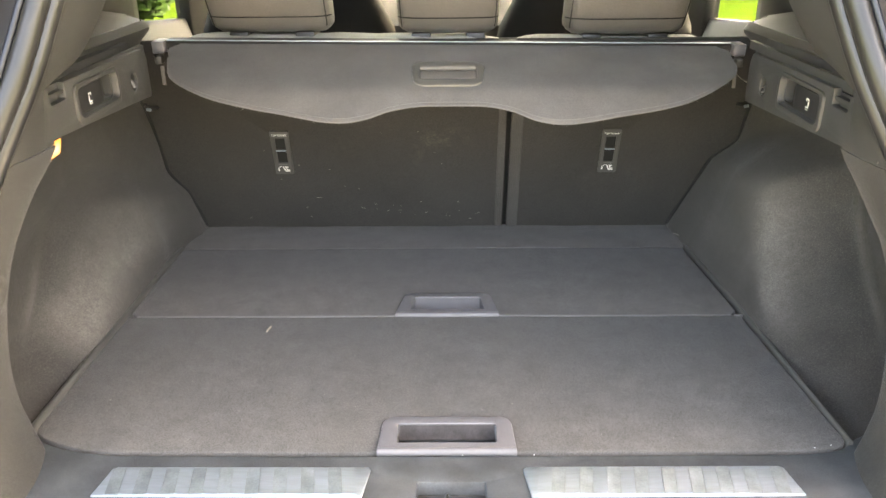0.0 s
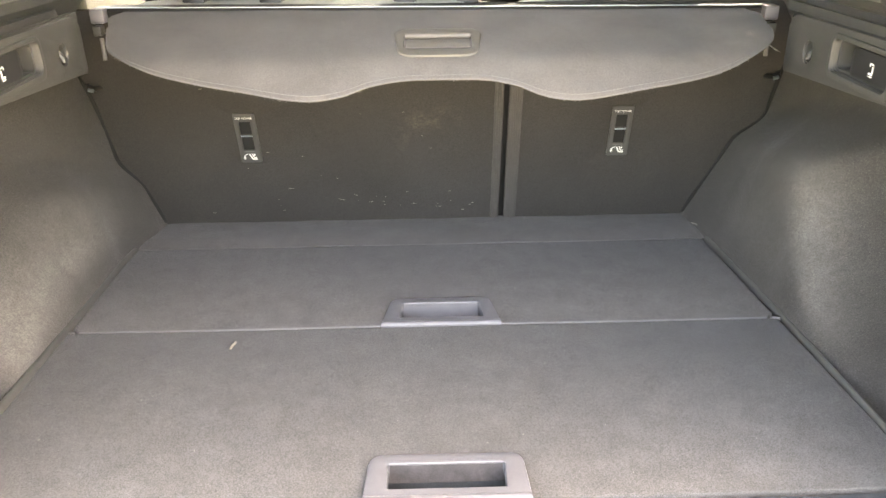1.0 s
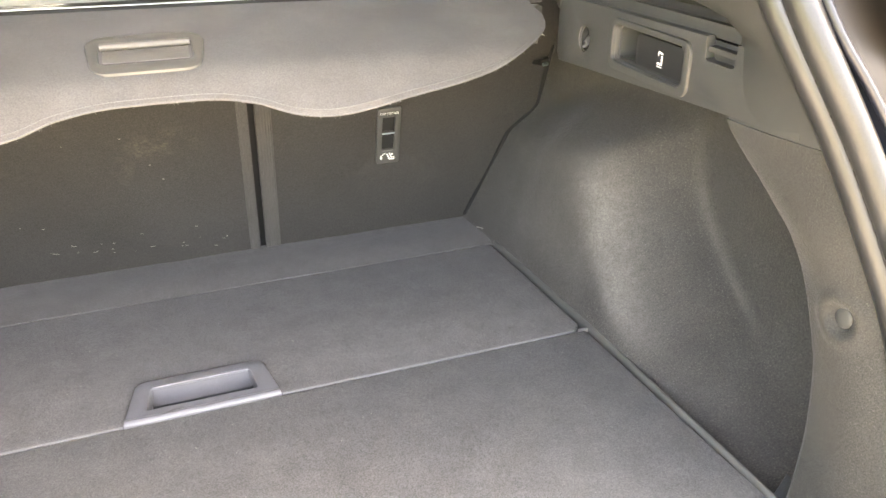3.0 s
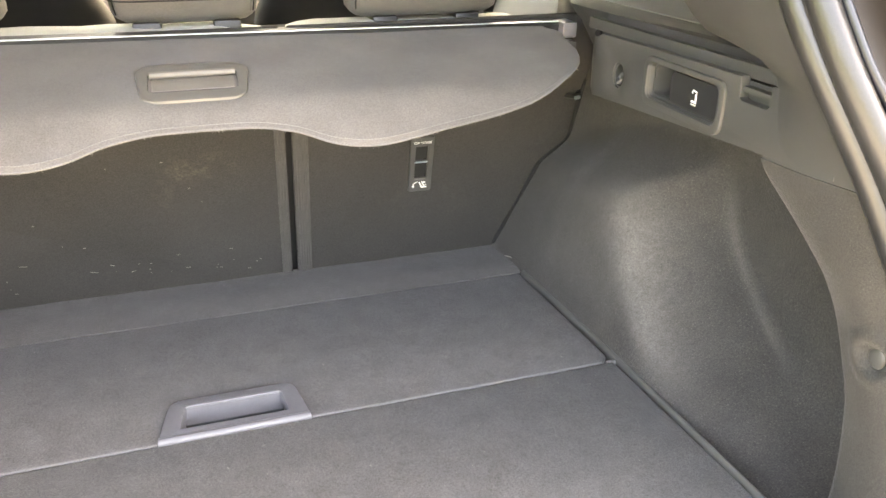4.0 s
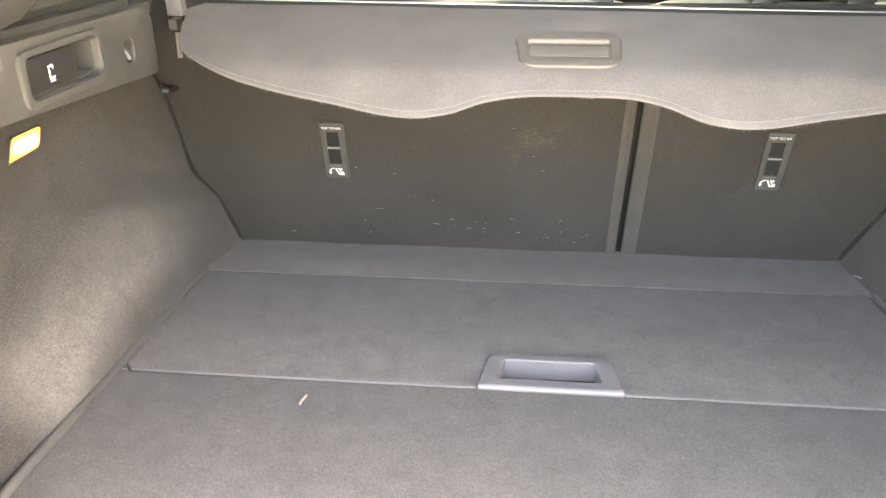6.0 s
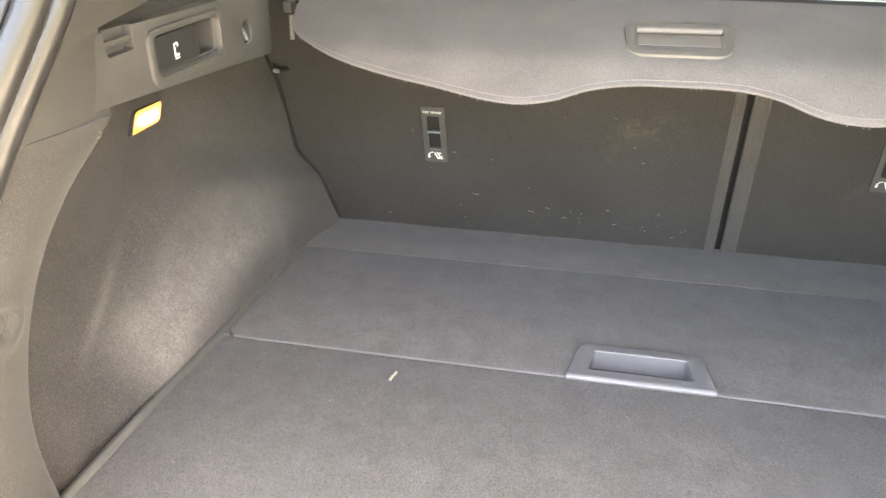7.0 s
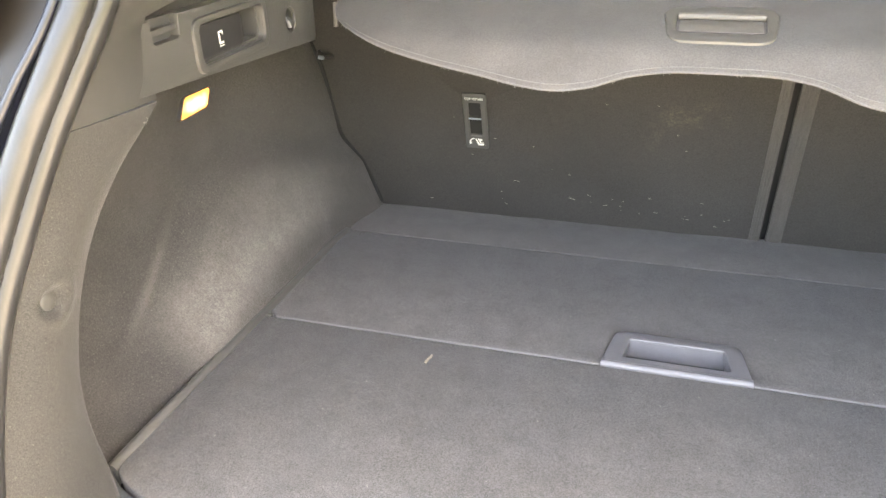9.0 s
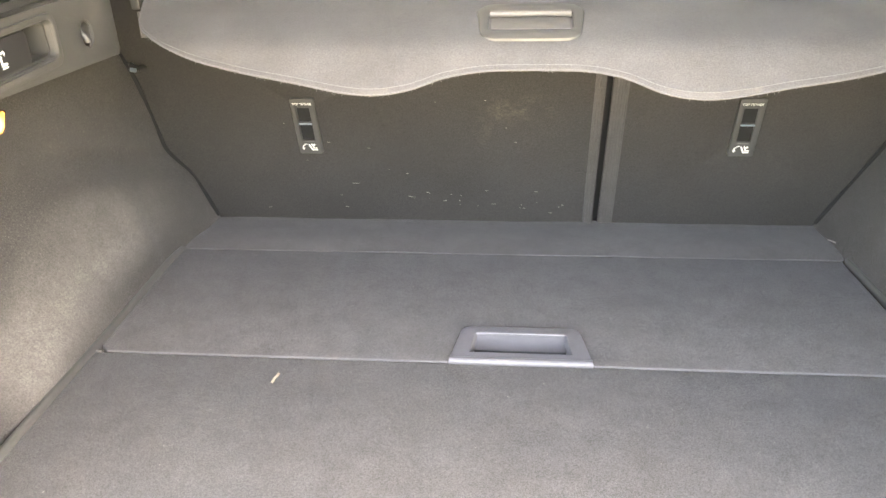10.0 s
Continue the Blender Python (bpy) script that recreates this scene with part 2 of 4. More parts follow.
cb.inputs["Base Color"].default_value = (0.018, 0.020, 0.018, 1)
cb.inputs["Roughness"].default_value, cb.inputs["Metallic"].default_value = 0.25, 0.0


# ---- mesh helpers ----
def part(name, bm, mat, parent=None, label="", sharp=40):
    bmesh.ops.recalc_face_normals(bm, faces=bm.faces)
    me = bpy.data.meshes.new(name)
    for f in bm.faces:
        f.smooth = True
    bm.to_mesh(me)
    bm.free()
    me.set_sharp_from_angle(angle=radians(sharp))
    me.materials.append(mat)
    ob = new(name, me)
    ob.parent = parent
    return tagged(ob, label)


def thing(name, label, category, group="", kind=""):
    return tagged(new(name), label, category, group, kind)


def flat_map(origin, u, v):
    """Takes (u, v, w) of a plate to the world; w is the plate's outer normal."""
    u, v = Vector(u).normalized(), Vector(v).normalized()
    w = u.cross(v)
    m = Matrix((u, v, w)).transposed().to_4x4()
    m.translation = origin
    return m


def rounded(u0, v0, u1, v1, r, n=5):
    """A rectangle with round corners; r is one radius or four (from u0 v0, anticlockwise)."""
    rs = r if isinstance(r, (tuple, list)) else (r,) * 4
    out = []
    for (cu, cv, a0), q in zip(((u0, v0, 180), (u1, v0, 270), (u1, v1, 0), (u0, v1, 90)), rs):
        ou, ov = cu + (q if cu == u0 else -q), cv + (q if cv == v0 else -q)
        for k in range(n + 1 if q > 0 else 1):
            a = radians(a0 + 90 * k / n)
            out.append((ou + q * math.cos(a), ov + q * math.sin(a)) if q > 0 else (cu, cv))
    return out


def ellipse(cu, cv, ru, rv, n=20):
    return [(cu + ru * math.cos(2 * math.pi * k / n), cv + rv * math.sin(2 * math.pi * k / n)) for k in range(n)]


def plate(outer, holes, depth, m, bevel=0.0, bm=None):
    """A flat plate with holes through it: its face at w = 0, its back at w = -depth."""
    bm = bm or bmesh.new()
    loops = []
    for loop in [outer, *holes]:
        vs = [bm.verts.new((u, v, 0)) for u, v in loop]
        loops += [bm.edges.new((vs[k], vs[k - 1])) for k in range(len(vs))]
    made = bmesh.ops.triangle_fill(bm, edges=loops, use_beauty=True, use_dissolve=False, normal=(0, 0, 1))
    faces = [f for f in made["geom"] if isinstance(f, bmesh.types.BMFace)]
    rim = list(loops)
    ext = bmesh.ops.extrude_face_region(bm, geom=faces, use_keep_orig=True)
    low = [v for v in ext["geom"] if isinstance(v, bmesh.types.BMVert)]
    bmesh.ops.translate(bm, verts=low, vec=(0, 0, -depth))
    if bevel:
        bmesh.ops.bevel(bm, geom=rim, offset=bevel, segments=2, profile=0.5, affect="EDGES", clamp_overlap=True)
    bmesh.ops.transform(bm, matrix=m, verts=bm.verts)
    return bm


def box(x0, y0, z0, x1, y1, z1, bevel=0.0, seg=2, bm=None, m=None):
    bm = bm or bmesh.new()
    made = bmesh.ops.create_cube(bm, size=1.0)
    vs = made["verts"]
    for v in vs:
        v.co = (x0 + (v.co.x + 0.5) * (x1 - x0), y0 + (v.co.y + 0.5) * (y1 - y0), z0 + (v.co.z + 0.5) * (z1 - z0))
    if bevel:
        es = list({e for v in vs for e in v.link_edges})
        made = bmesh.ops.bevel(bm, geom=es, offset=bevel, segments=seg, profile=0.5, affect="EDGES", clamp_overlap=True)
    if m:
        bmesh.ops.transform(bm, matrix=m, verts=bm.verts)
    return bm


def loft(rings, closed=True, caps=True, bm=None):
    """Joins rings of equally many points; closed: each ring is a loop."""
    bm = bm or bmesh.new()
    vs = [[bm.verts.new(p) for p in r] for r in rings]
    n = len(vs[0])
    for a, b in zip(vs, vs[1:]):
        for k in range(n if closed else n - 1):
            j = (k + 1) % n
            bm.faces.new((a[k], a[j], b[j], b[k]))
    if caps and closed:
        bm.faces.new(vs[0][::-1])
        bm.faces.new(vs[-1])
    return bm


def tube(path, r, n=10, bm=None):
    """A round bar along a path; r is a radius or a function of the share of the way."""
    path = [Vector(p) for p in path]
    rings = []
    up = Vector((0.31, 0.17, 0.93))
    for k, p in enumerate(path):
        d = (path[min(k + 1, len(path) - 1)] - path[max(k - 1, 0)]).normalized()
        a = d.cross(up)
        if a.length < 0.1:
            a = d.cross(Vector((1, 0, 0)))
        a.normalize()
        b = d.cross(a)
        q = r(k / (len(path) - 1)) if callable(r) else r
        rings.append([p + q * (math.cos(2 * math.pi * i / n) * a + math.sin(2 * math.pi * i / n) * b) for i in range(n)])
    return loft(rings, bm=bm)


def sheet(fn, nu, nv, thick, bm=None):
    """A surface fn(u, v), 0..1, with a back side moved by the vector thick."""
    bm = bm or bmesh.new()
    t = Vector(thick)
    top = [[bm.verts.new(fn(i / nu, j / nv)) for j in range(nv + 1)] for i in range(nu + 1)]
    low = [[bm.verts.new(v.co + t) for v in row] for row in top]
    for i in range(nu):
        for j in range(nv):
            bm.faces.new((top[i][j], top[i + 1][j], top[i + 1][j + 1], top[i][j + 1]))
            bm.faces.new((low[i][j], low[i][j + 1], low[i + 1][j + 1], low[i + 1][j]))
    for j in range(nv):
        bm.faces.new((top[0][j], top[0][j + 1], low[0][j + 1], low[0][j]))
        bm.faces.new((top[nu][j + 1], top[nu][j], low[nu][j], low[nu][j + 1]))
    for i in range(nu):
        bm.faces.new((top[i + 1][0], top[i][0], low[i][0], low[i + 1][0]))
        bm.faces.new((top[i][nv], top[i + 1][nv], low[i + 1][nv], low[i][nv]))
    return bm


def smooth(a, b, x):
    t = min(1.0, max(0.0, (x - a) / (b - a)))
    return t * t * (3 - 2 * t)


def curve_at(knots, t):
    """A smooth value through knots (t, value...)."""
    ts = [k[0] for k in knots]
    if t <= ts[0]:
        return knots[0][1:]
    if t >= ts[-1]:
        return knots[-1][1:]
    i = max(k for k in range(len(ts) - 1) if ts[k] <= t)
    p = [knots[max(0, min(len(knots) - 1, j))] for j in (i - 1, i, i + 1, i + 2)]
    f = (t - ts[i]) / (ts[i + 1] - ts[i])
    out = []
    for c in range(1, len(knots[0])):
        m0 = (p[2][c] - p[0][c]) / max(1e-6, p[2][0] - p[0][0]) * (ts[i + 1] - ts[i])
        m1 = (p[3][c] - p[1][c]) / max(1e-6, p[3][0] - p[1][0]) * (ts[i + 1] - ts[i])
        out.append((2 * f**3 - 3 * f**2 + 1) * p[1][c] + (f**3 - 2 * f**2 + f) * m0 + (-2 * f**3 + 3 * f**2) * p[2][c] + (f**3 - f**2) * m1)
    return out


def lettering(text, size, m, parent, mat=None):
    """Raised print, as a mesh, its middle at the origin of m."""
    cu = bpy.data.curves.new("lettering", "FONT")
    cu.body, cu.size, cu.align_x, cu.align_y, cu.extrude = text, size, "CENTER", "CENTER", 0.0002
    tmp = bpy.data.objects.new("lettering", cu)
    scene.collection.objects.link(tmp)
    me = bpy.data.meshes.new_from_object(tmp.evaluated_get(bpy.context.evaluated_depsgraph_get()))
    bpy.data.objects.remove(tmp)
    me.transform(m)
    me.materials.clear()
    me.materials.append(mat or WHITE)
    ob = new("lettering", me)
    ob.parent = parent
    return ob


# ---- ground and surroundings ----
def ground_sheet():
    n = 60
    def at(u, v):
        s = lambda q: math.copysign(abs(2 * q - 1) ** 3, 2 * q - 1) * 300
        x, y = s(u), s(v)
        h = 0.05 * noise.noise((x * 0.11, y * 0.11, 0)) if math.hypot(x, y) > 6 else 0
        rise = 0.9 * smooth(6, 26, abs(x))
        return (x, y, h - 0.03 + rise)
    ob = part("ground", sheet(at, n, n, (0, 0, -0.3)), GRASS)
    return tagged(ob, "sunlit mown green lawn round the driveway", "ground", kind="structure")


ground_sheet()
tagged(part("driveway", plate([(-3.4, -26), (3.4, -26), (3.4, -0.6), (1.25, 0.8), (1.25, 4.2), (-1.25, 4.2), (-1.25, 0.8), (-3.4, -0.6)], [], 0.28, Matrix.Identity(4), 0.01), DRIVE), "grey paved driveway under the car", "driveway", kind="structure")


def bush(x, y, size, seed):
    rnd = random.Random(seed)
    b = thing("bush", "leafy green garden bush on the lawn", "bush", "bushes beside the driveway")
    stem = bmesh.new()
    for k in range(5):
        a = k * 1.26 + rnd.random()
        tube([(x, y, 0.0), (x + 0.1 * size * math.cos(a), y + 0.1 * size * math.sin(a), 0.1 + 0.3 * size), (x + 0.35 * size * math.cos(a), y + 0.35 * size * math.sin(a), 0.3 + size * 0.8)], lambda t: 0.03 * (1 - 0.7 * t), 6, stem)
    part("stem", stem, BARK, b)
    leaf = bmesh.new()
    for k in range(int(1100 + 700 * size)):
        d = Vector((rnd.gauss(0, 1), rnd.gauss(0, 1), rnd.gauss(0, 1))).normalized() * size * (0.45 + 0.55 * rnd.random() ** 0.5)
        d *= 0.8 + 0.35 * noise.noise(d * 1.3 + Vector((seed, 0, 0)))
        c = Vector((x, y, 0.05 + size * 0.62)) + Vector((d.x, d.y, d.z * 0.8))
        t = Vector((rnd.uniform(-1, 1), rnd.uniform(-1, 1), rnd.uniform(-1, 1))).normalized() * 0.12
        q = t.orthogonal().normalized() * 0.06
        leaf.faces.new([leaf.verts.new(c - t), leaf.verts.new(c + q), leaf.verts.new(c + t), leaf.verts.new(c - q)])
    part("foliage", leaf, LEAVES, b)


for k, (x, y, s) in enumerate(((-4.06, 9.2, 0.62), (-7.5, 9.5, 1.6), (-9.5, 15, 2.3), (-8, 20, 2.0), (11, 22, 2.2), (9, 14, 1.8), (-10, 6, 1.5))):
    bush(x, y, s, k)


# ---- side shapes: distances from the middle of the car ----
# the edge of the pillar trim beside the luggage space: height, out, along
ARCH_EDGE = ((0.700, 0.513, 0.066), (0.722, 0.521, 0.073), (0.745, 0.531, 0.080), (0.775, 0.541, 0.084), (0.810, 0.545, 0.086), (0.850, 0.543, 0.088), (0.900, 0.540, 0.100), (0.950, 0.532, 0.115), (0.980, 0.525, 0.128), (1.000, 0.517, 0.135), (1.020, 0.509, 0.146), (1.040, 0.499, 0.156), (1.060, 0.490, 0.172), (1.075, 0.4885, 0.194), (1.087, 0.4880, 0.208))
RIGHT_EDGE = ((0.700, 0.511, 0.058), (0.722, 0.521, 0.066), (0.745, 0.533, 0.075), (0.780, 0.5430, 0.0830), (0.820, 0.5435, 0.0865), (0.870, 0.539, 0.090), (0.900, 0.537, 0.099), (0.950, 0.534, 0.119), (0.980, 0.527, 0.134), (1.000, 0.520, 0.149), (1.020, 0.512, 0.164), (1.040, 0.504, 0.180), (1.060, 0.496, 0.194), (1.087, 0.4880, 0.206))
PILLAR_EDGE = ((1.060, 0.4925, 0.206), (1.086, 0.4925, 0.206), (1.148, 0.4925, 0.208), (1.156, 0.4925, 0.225), (1.163, 0.491, 0.290), (1.180, 0.482, 0.315), (1.205, 0.468, 0.325), (1.240, 0.450, 0.335), (1.400, 0.400, 0.400), (1.560, 0.350, 0.480))
SEAL_LINE = ((0.690, 0.470, -0.082), (0.715, 0.500, -0.074), (0.750, 0.522, -0.060), (0.790, 0.531, -0.044), (0.870, 0.538, -0.009), (0.940, 0.535, 0.022), (1.010, 0.517, 0.053), (1.085, 0.492, 0.086), (1.130, 0.472, 0.105), (1.180, 0.450, 0.127), (1.260, 0.424, 0.163), (1.400, 0.380, 0.224), (1.560, 0.330, 0.295))
SEAT_LEAN = 0.27


def seat_y(z):
    return 0.793 - SEAT_LEAN * (z - FLOOR)


def arch_edge(side, z):
    return curve_at(ARCH_EDGE if side < 0 else RIGHT_EDGE, z)


def floor_out(side, y):
    """How far the foot of the side liner stands from the middle."""
    if side < 0:
        return 0.553 - 0.009 * smooth(0.1, 0.6, y) - 0.026 * smooth(0.62, 0.79, y)
    return 0.521 - 0.053 * min(y, 0.42) - 0.075 * max(0.0, min(y, 0.67) - 0.42) - 0.010 * smooth(0.64, 0.79, y)


# the pocket behind the wheel arch: height, its depth, crease, crest
LEFT_ARCH = ((0.70, 0.555, 0.150, 0.235), (0.714, 0.585, 0.175, 0.255), (0.735, 0.622, 0.210, 0.300), (0.77, 0.642, 0.262, 0.375), (0.80, 0.648, 0.305, 0.430), (0.85, 0.655, 0.372, 0.490), (0.90, 0.656, 0.425, 0.525), (0.95, 0.655, 0.440, 0.545), (1.00, 0.653, 0.450, 0.550), (1.09, 0.648, 0.460, 0.560))
RIGHT_ARCH = ((0.70, 0.522, 0.120, 0.235), (0.712, 0.580, 0.150, 0.275), (0.735, 0.630, 0.200, 0.330), (0.77, 0.657, 0.272, 0.405), (0.80, 0.667, 0.330, 0.450), (0.85, 0.672, 0.395, 0.490), (0.90, 0.672, 0.428, 0.510), (0.95, 0.668, 0.430, 0.520), (1.00, 0.660, 0.425, 0.525), (1.09, 0.650, 0.430, 0.530))
LEFT_TOP = ((0.36, 0.835), (0.46, 0.873), (0.53, 0.893), (0.60, 0.882), (0.68, 0.853), (0.76, 0.835))
RIGHT_TOP = ((0.36, 0.895), (0.42, 0.918), (0.50, 0.946), (0.588, 0.946), (0.64, 0.930), (0.69, 0.914), (0.76, 0.902))


def soft_max(a, b, r):
    return 0.5 * (a + b + math.sqrt((a - b) ** 2 + r * r))


def liner_out(side, y, z):
    """How far the side liner stands from the middle: a deep pocket behind the pillar trim, a beaded crease, a flank up to the crest, then the inner face of the wheel arch."""
    left = side < 0
    flare = (0.028 if left else 0.016) * smooth(0.723, 0.785, z) * (1 - smooth(0.48, 0.62, y))
    pocket, crease, crest = curve_at(LEFT_ARCH if left else RIGHT_ARCH, z)
    top = curve_at(LEFT_TOP if left else RIGHT_TOP, y)[0]
    half = 0.040 - 0.008 * smooth(0.60, 0.76, y) if left else 0.052 - 0.026 * smooth(0.62, 0.76, y)
    arch = floor_out(side, y) + (0.07 + 0.15 * smooth(0.55, 0.78, y) if left else 0.20 + 0.17 * smooth(0.5, 0.78, y)) * max(0.0, z - FLOOR) + flare
    if left:
        # the face swells at its foot ahead of the pocket and leans away above
        arch += 0.020 * smooth(0.76, 0.88, z) * (1 - smooth(0.55, 0.72, y))
    pocket = max(pocket, arch)
    wall = max(0.653 - (0.078 if left else 0.074) * smooth(0.50, 0.75, y), arch)
    flank = pocket - (pocket - arch) * (y - crease) / (crest - crease)
    a = soft_max(arch, flank, 0.022) - 0.004
    a = -soft_max(-a, -pocket, 0.010)
    b = arch + (wall - arch) * smooth(top - half, top + half, z)
    o = 0.5 * (a + b + math.sqrt((a - b) ** 2 + 0.014 ** 2) - 0.014)
    d = crease - y
    o -= smooth(0.735, 0.775, z) * (1 - smooth(top - 0.03, top + 0.04, z)) * (0.0036 * math.exp(-((d - 0.010) / 0.011) ** 2) - 0.0016 * math.exp(-((d + 0.014) / 0.012) ** 2))
    eo, ey = arch_edge(side, z)
    return min(o, eo + 0.02 + (o - eo - 0.02) * smooth(0.0, 0.04, y - ey - 0.004))


def liner_wear_highlight(side, y, z):
    """Rubbing and painted highlight on the felt: arch crest, dome, top ridge and bead."""
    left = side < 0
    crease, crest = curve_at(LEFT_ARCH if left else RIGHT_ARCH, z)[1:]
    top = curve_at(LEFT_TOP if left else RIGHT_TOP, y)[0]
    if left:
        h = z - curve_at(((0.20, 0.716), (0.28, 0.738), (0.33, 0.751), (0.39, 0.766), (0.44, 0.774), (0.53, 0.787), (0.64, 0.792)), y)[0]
        streak = math.exp(-(h / (0.030 if h < 0 else 0.034)) ** 2) * smooth(0.24, 0.32, y) * (1 - smooth(0.43, 0.64, y))
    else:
        streak = math.exp(-((y - crest + 0.01) / 0.034) ** 2) * smooth(0.722, 0.76, z) * (1 - smooth(top - 0.085, top - 0.01, z))
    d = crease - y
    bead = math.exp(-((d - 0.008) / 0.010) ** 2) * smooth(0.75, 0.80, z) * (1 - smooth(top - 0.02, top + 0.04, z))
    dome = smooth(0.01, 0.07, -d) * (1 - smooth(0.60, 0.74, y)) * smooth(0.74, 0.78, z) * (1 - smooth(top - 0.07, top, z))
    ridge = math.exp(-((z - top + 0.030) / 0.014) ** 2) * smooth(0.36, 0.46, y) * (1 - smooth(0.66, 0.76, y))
    return min(1.0, (0.13 if left else 0.05) * ridge + streak * (1.0 if left else 0.85) + (0.45 if left else 0.16) * dome * (1 - streak) + (0.42 if left else 0.34) * bead)


def side_of_car(side):
    left = side < 0

    # wheel arch liner
    def liner(u, v):
        z = 0.70 + 0.385 * v
        y0 = arch_edge(side, z)[1] + 0.004
        y = y0 + (seat_y(z) + 0.03 - y0) * u
        return (side * liner_out(side, y, z), y, z)
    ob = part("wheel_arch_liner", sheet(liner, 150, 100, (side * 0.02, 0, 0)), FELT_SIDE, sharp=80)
    streak = ob.data.attributes.new("wear_highlight", "FLOAT", "POINT")
    streak.data.foreach_set("value", [liner_wear_highlight(side, v.co.y, v.co.z) for v in ob.data.vertices])
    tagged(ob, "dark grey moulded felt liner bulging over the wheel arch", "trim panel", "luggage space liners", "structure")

    seam = [(side * (liner_out(side, seat_y(z) - 0.003, z) - 0.0015), seat_y(z) - 0.003, z) for z in [0.725 + 0.30 * k / 40 for k in range(41)]]
    tagged(part("seam_shadow", tube(seam, lambda t: 0.0030 + 0.0008 * math.sin(17 * t), 8), VOID), "black bead drawn for the shadow between liner and seat back", "trim", "liner seams", "structure")

    # pillar trim
    def band(edge, z0, z1):
        def at(u, v):
            dip = 0.0065 * (1 - u)      # the seam between felt and plastic falls towards the luggage space
            z = z0 + (z1 - dip - z0) * v if edge is ARCH_EDGE else z0 - dip + (z1 - z0 + dip) * v
            eo, ey = arch_edge(side, z) if edge is ARCH_EDGE else curve_at(edge, z)
            if not left and edge is PILLAR_EDGE:
                ey -= 0.010 * (1 - smooth(1.15, 1.19, z))
            so, sy = curve_at(SEAL_LINE, z)
            swell = (0.003 + 0.009 * (1 - smooth(1.0, 1.086, z))) * math.sin(math.pi * u)
            if u < 0.12 and edge is ARCH_EDGE:
                swell -= (0.002 + 0.008 * (1 - smooth(0.86, 0.97, z))) * (1 - u / 0.12) ** 2 * (1 - smooth(1.0, 1.086, z))
            x, y = eo + (so - eo) * u, ey + (sy - ey) * u
            if edge is ARCH_EDGE:
                r = math.hypot(y - dimple[1], z - dimple[2])
                swell += 0.0026 * math.exp(-((r - 0.020) / 0.007) ** 2) - 0.0070 * math.exp(-(r / 0.0120) ** 4)
            return (side * (x - swell), y, z)
        return at
    so_, sy_ = curve_at(SEAL_LINE, 0.945)
    eo_, ey_ = arch_edge(side, 0.945)
    share, dz = (0.60, 0.945) if left else (0.64, 0.934)
    dimple = (eo_ + (so_ - eo_) * share, ey_ + (sy_ - ey_) * share, dz)
    pil = thing("pillar_trim", "grey felt and plastic trim beside the tailgate opening", "trim panel", "tailgate pillar trims", "structure")
    part("felt_lower", sheet(band(ARCH_EDGE, 0.70, 1.0866 if left else 1.0776), 56, 120, (side * 0.05, 0.012, 0)), FELT_PILLAR, pil, "grey felt lower pillar trim", 60)
    part("plastic_upper", sheet(band(PILLAR_EDGE, 1.0872 if left else 1.0782, 1.56), 16, 40, (side * 0.03, 0.012, 0)), PLASTIC, pil, "smooth grey plastic upper pillar trim", 60)
    # push stud in a shallow dimple
    c = Vector((side * (dimple[0] - 0.0048), dimple[1], dimple[2]))
    stud = bmesh.new()
    bmesh.ops.create_uvsphere(stud, u_segments=20, v_segments=12, radius=0.0088)
    bmesh.ops.transform(stud, matrix=Matrix.Translation(c) @ Matrix.Diagonal((0.28, 1, 1.1, 1)), verts=stud.verts)
    part("stud", stud, PLASTIC, pil, "round plastic push stud")

    # rubber seal of two lobes
    seal = thing("tailgate_seal", "grey double-lobed rubber seal round the tailgate opening", "seal", "tailgate seals", "structure")
    zs = [0.69 + 0.87 * k / 48 for k in range(49)]
    inner = [(side * (curve_at(SEAL_LINE, z)[0] + 0.006), curve_at(SEAL_LINE, z)[1] - 0.006, z) for z in zs]
    outer = [(side * (curve_at(SEAL_LINE, z)[0] + 0.0175), curve_at(SEAL_LINE, z)[1] - 0.0210, z) for z in zs]
    part("inner_lobe", tube(inner, 0.0105, 14), RUBBER, seal)
    crack = []
    for k in range(289):
        p, q = Vector(inner[k // 6]), Vector(outer[k // 6])
        if k < 288:
            p, q = p.lerp(Vector(inner[k // 6 + 1]), k % 6 / 6), q.lerp(Vector(outer[k // 6 + 1]), k % 6 / 6)
        w = 0.0007 * noise.noise((k * 0.61, side, 0.3)) + 0.0004 * noise.noise((k * 1.7, side, 4.3))
        crack.append((p.x * 0.5 + q.x * 0.5 - side * (0.0060 + w), p.y * 0.5 + q.y * 0.5 - 0.0038 + w, p.z))
    part("crack", tube(crack, lambda t: 0.0017 + 0.0006 * noise.noise((t * 190, side, 7.7)), 6), VOID, seal, "dark uneven gap between the lobes")
    part("outer_lobe", tube(outer, 0.0126, 16), RUBBER, seal)

    # painted body trough outside the seal, with a rolled rim that curls in above the bumper
    def trough_w(z):
        return curve_at(((1.070, 0.030), (1.076, 0.0365), (1.087, 0.0395), (1.107, 0.0390), (1.131, 0.037), (1.16, 0.032), (1.20, 0.030), (1.60, 0.029)), z)[0]
    def channel(u, v):
        z = 1.071 + 0.51 * v
        so, sy = curve_at(SEAL_LINE, z)
        w = 0.024 + (trough_w(z) - 0.024) * u
        return (side * (so + w), sy - 0.014 + 0.012 * math.sin(u * math.pi) - 0.016 * u, z)
    jamb = thing("body_jamb", "glossy dark blue painted body channel beside the seal", "car body", "body jambs", "structure")
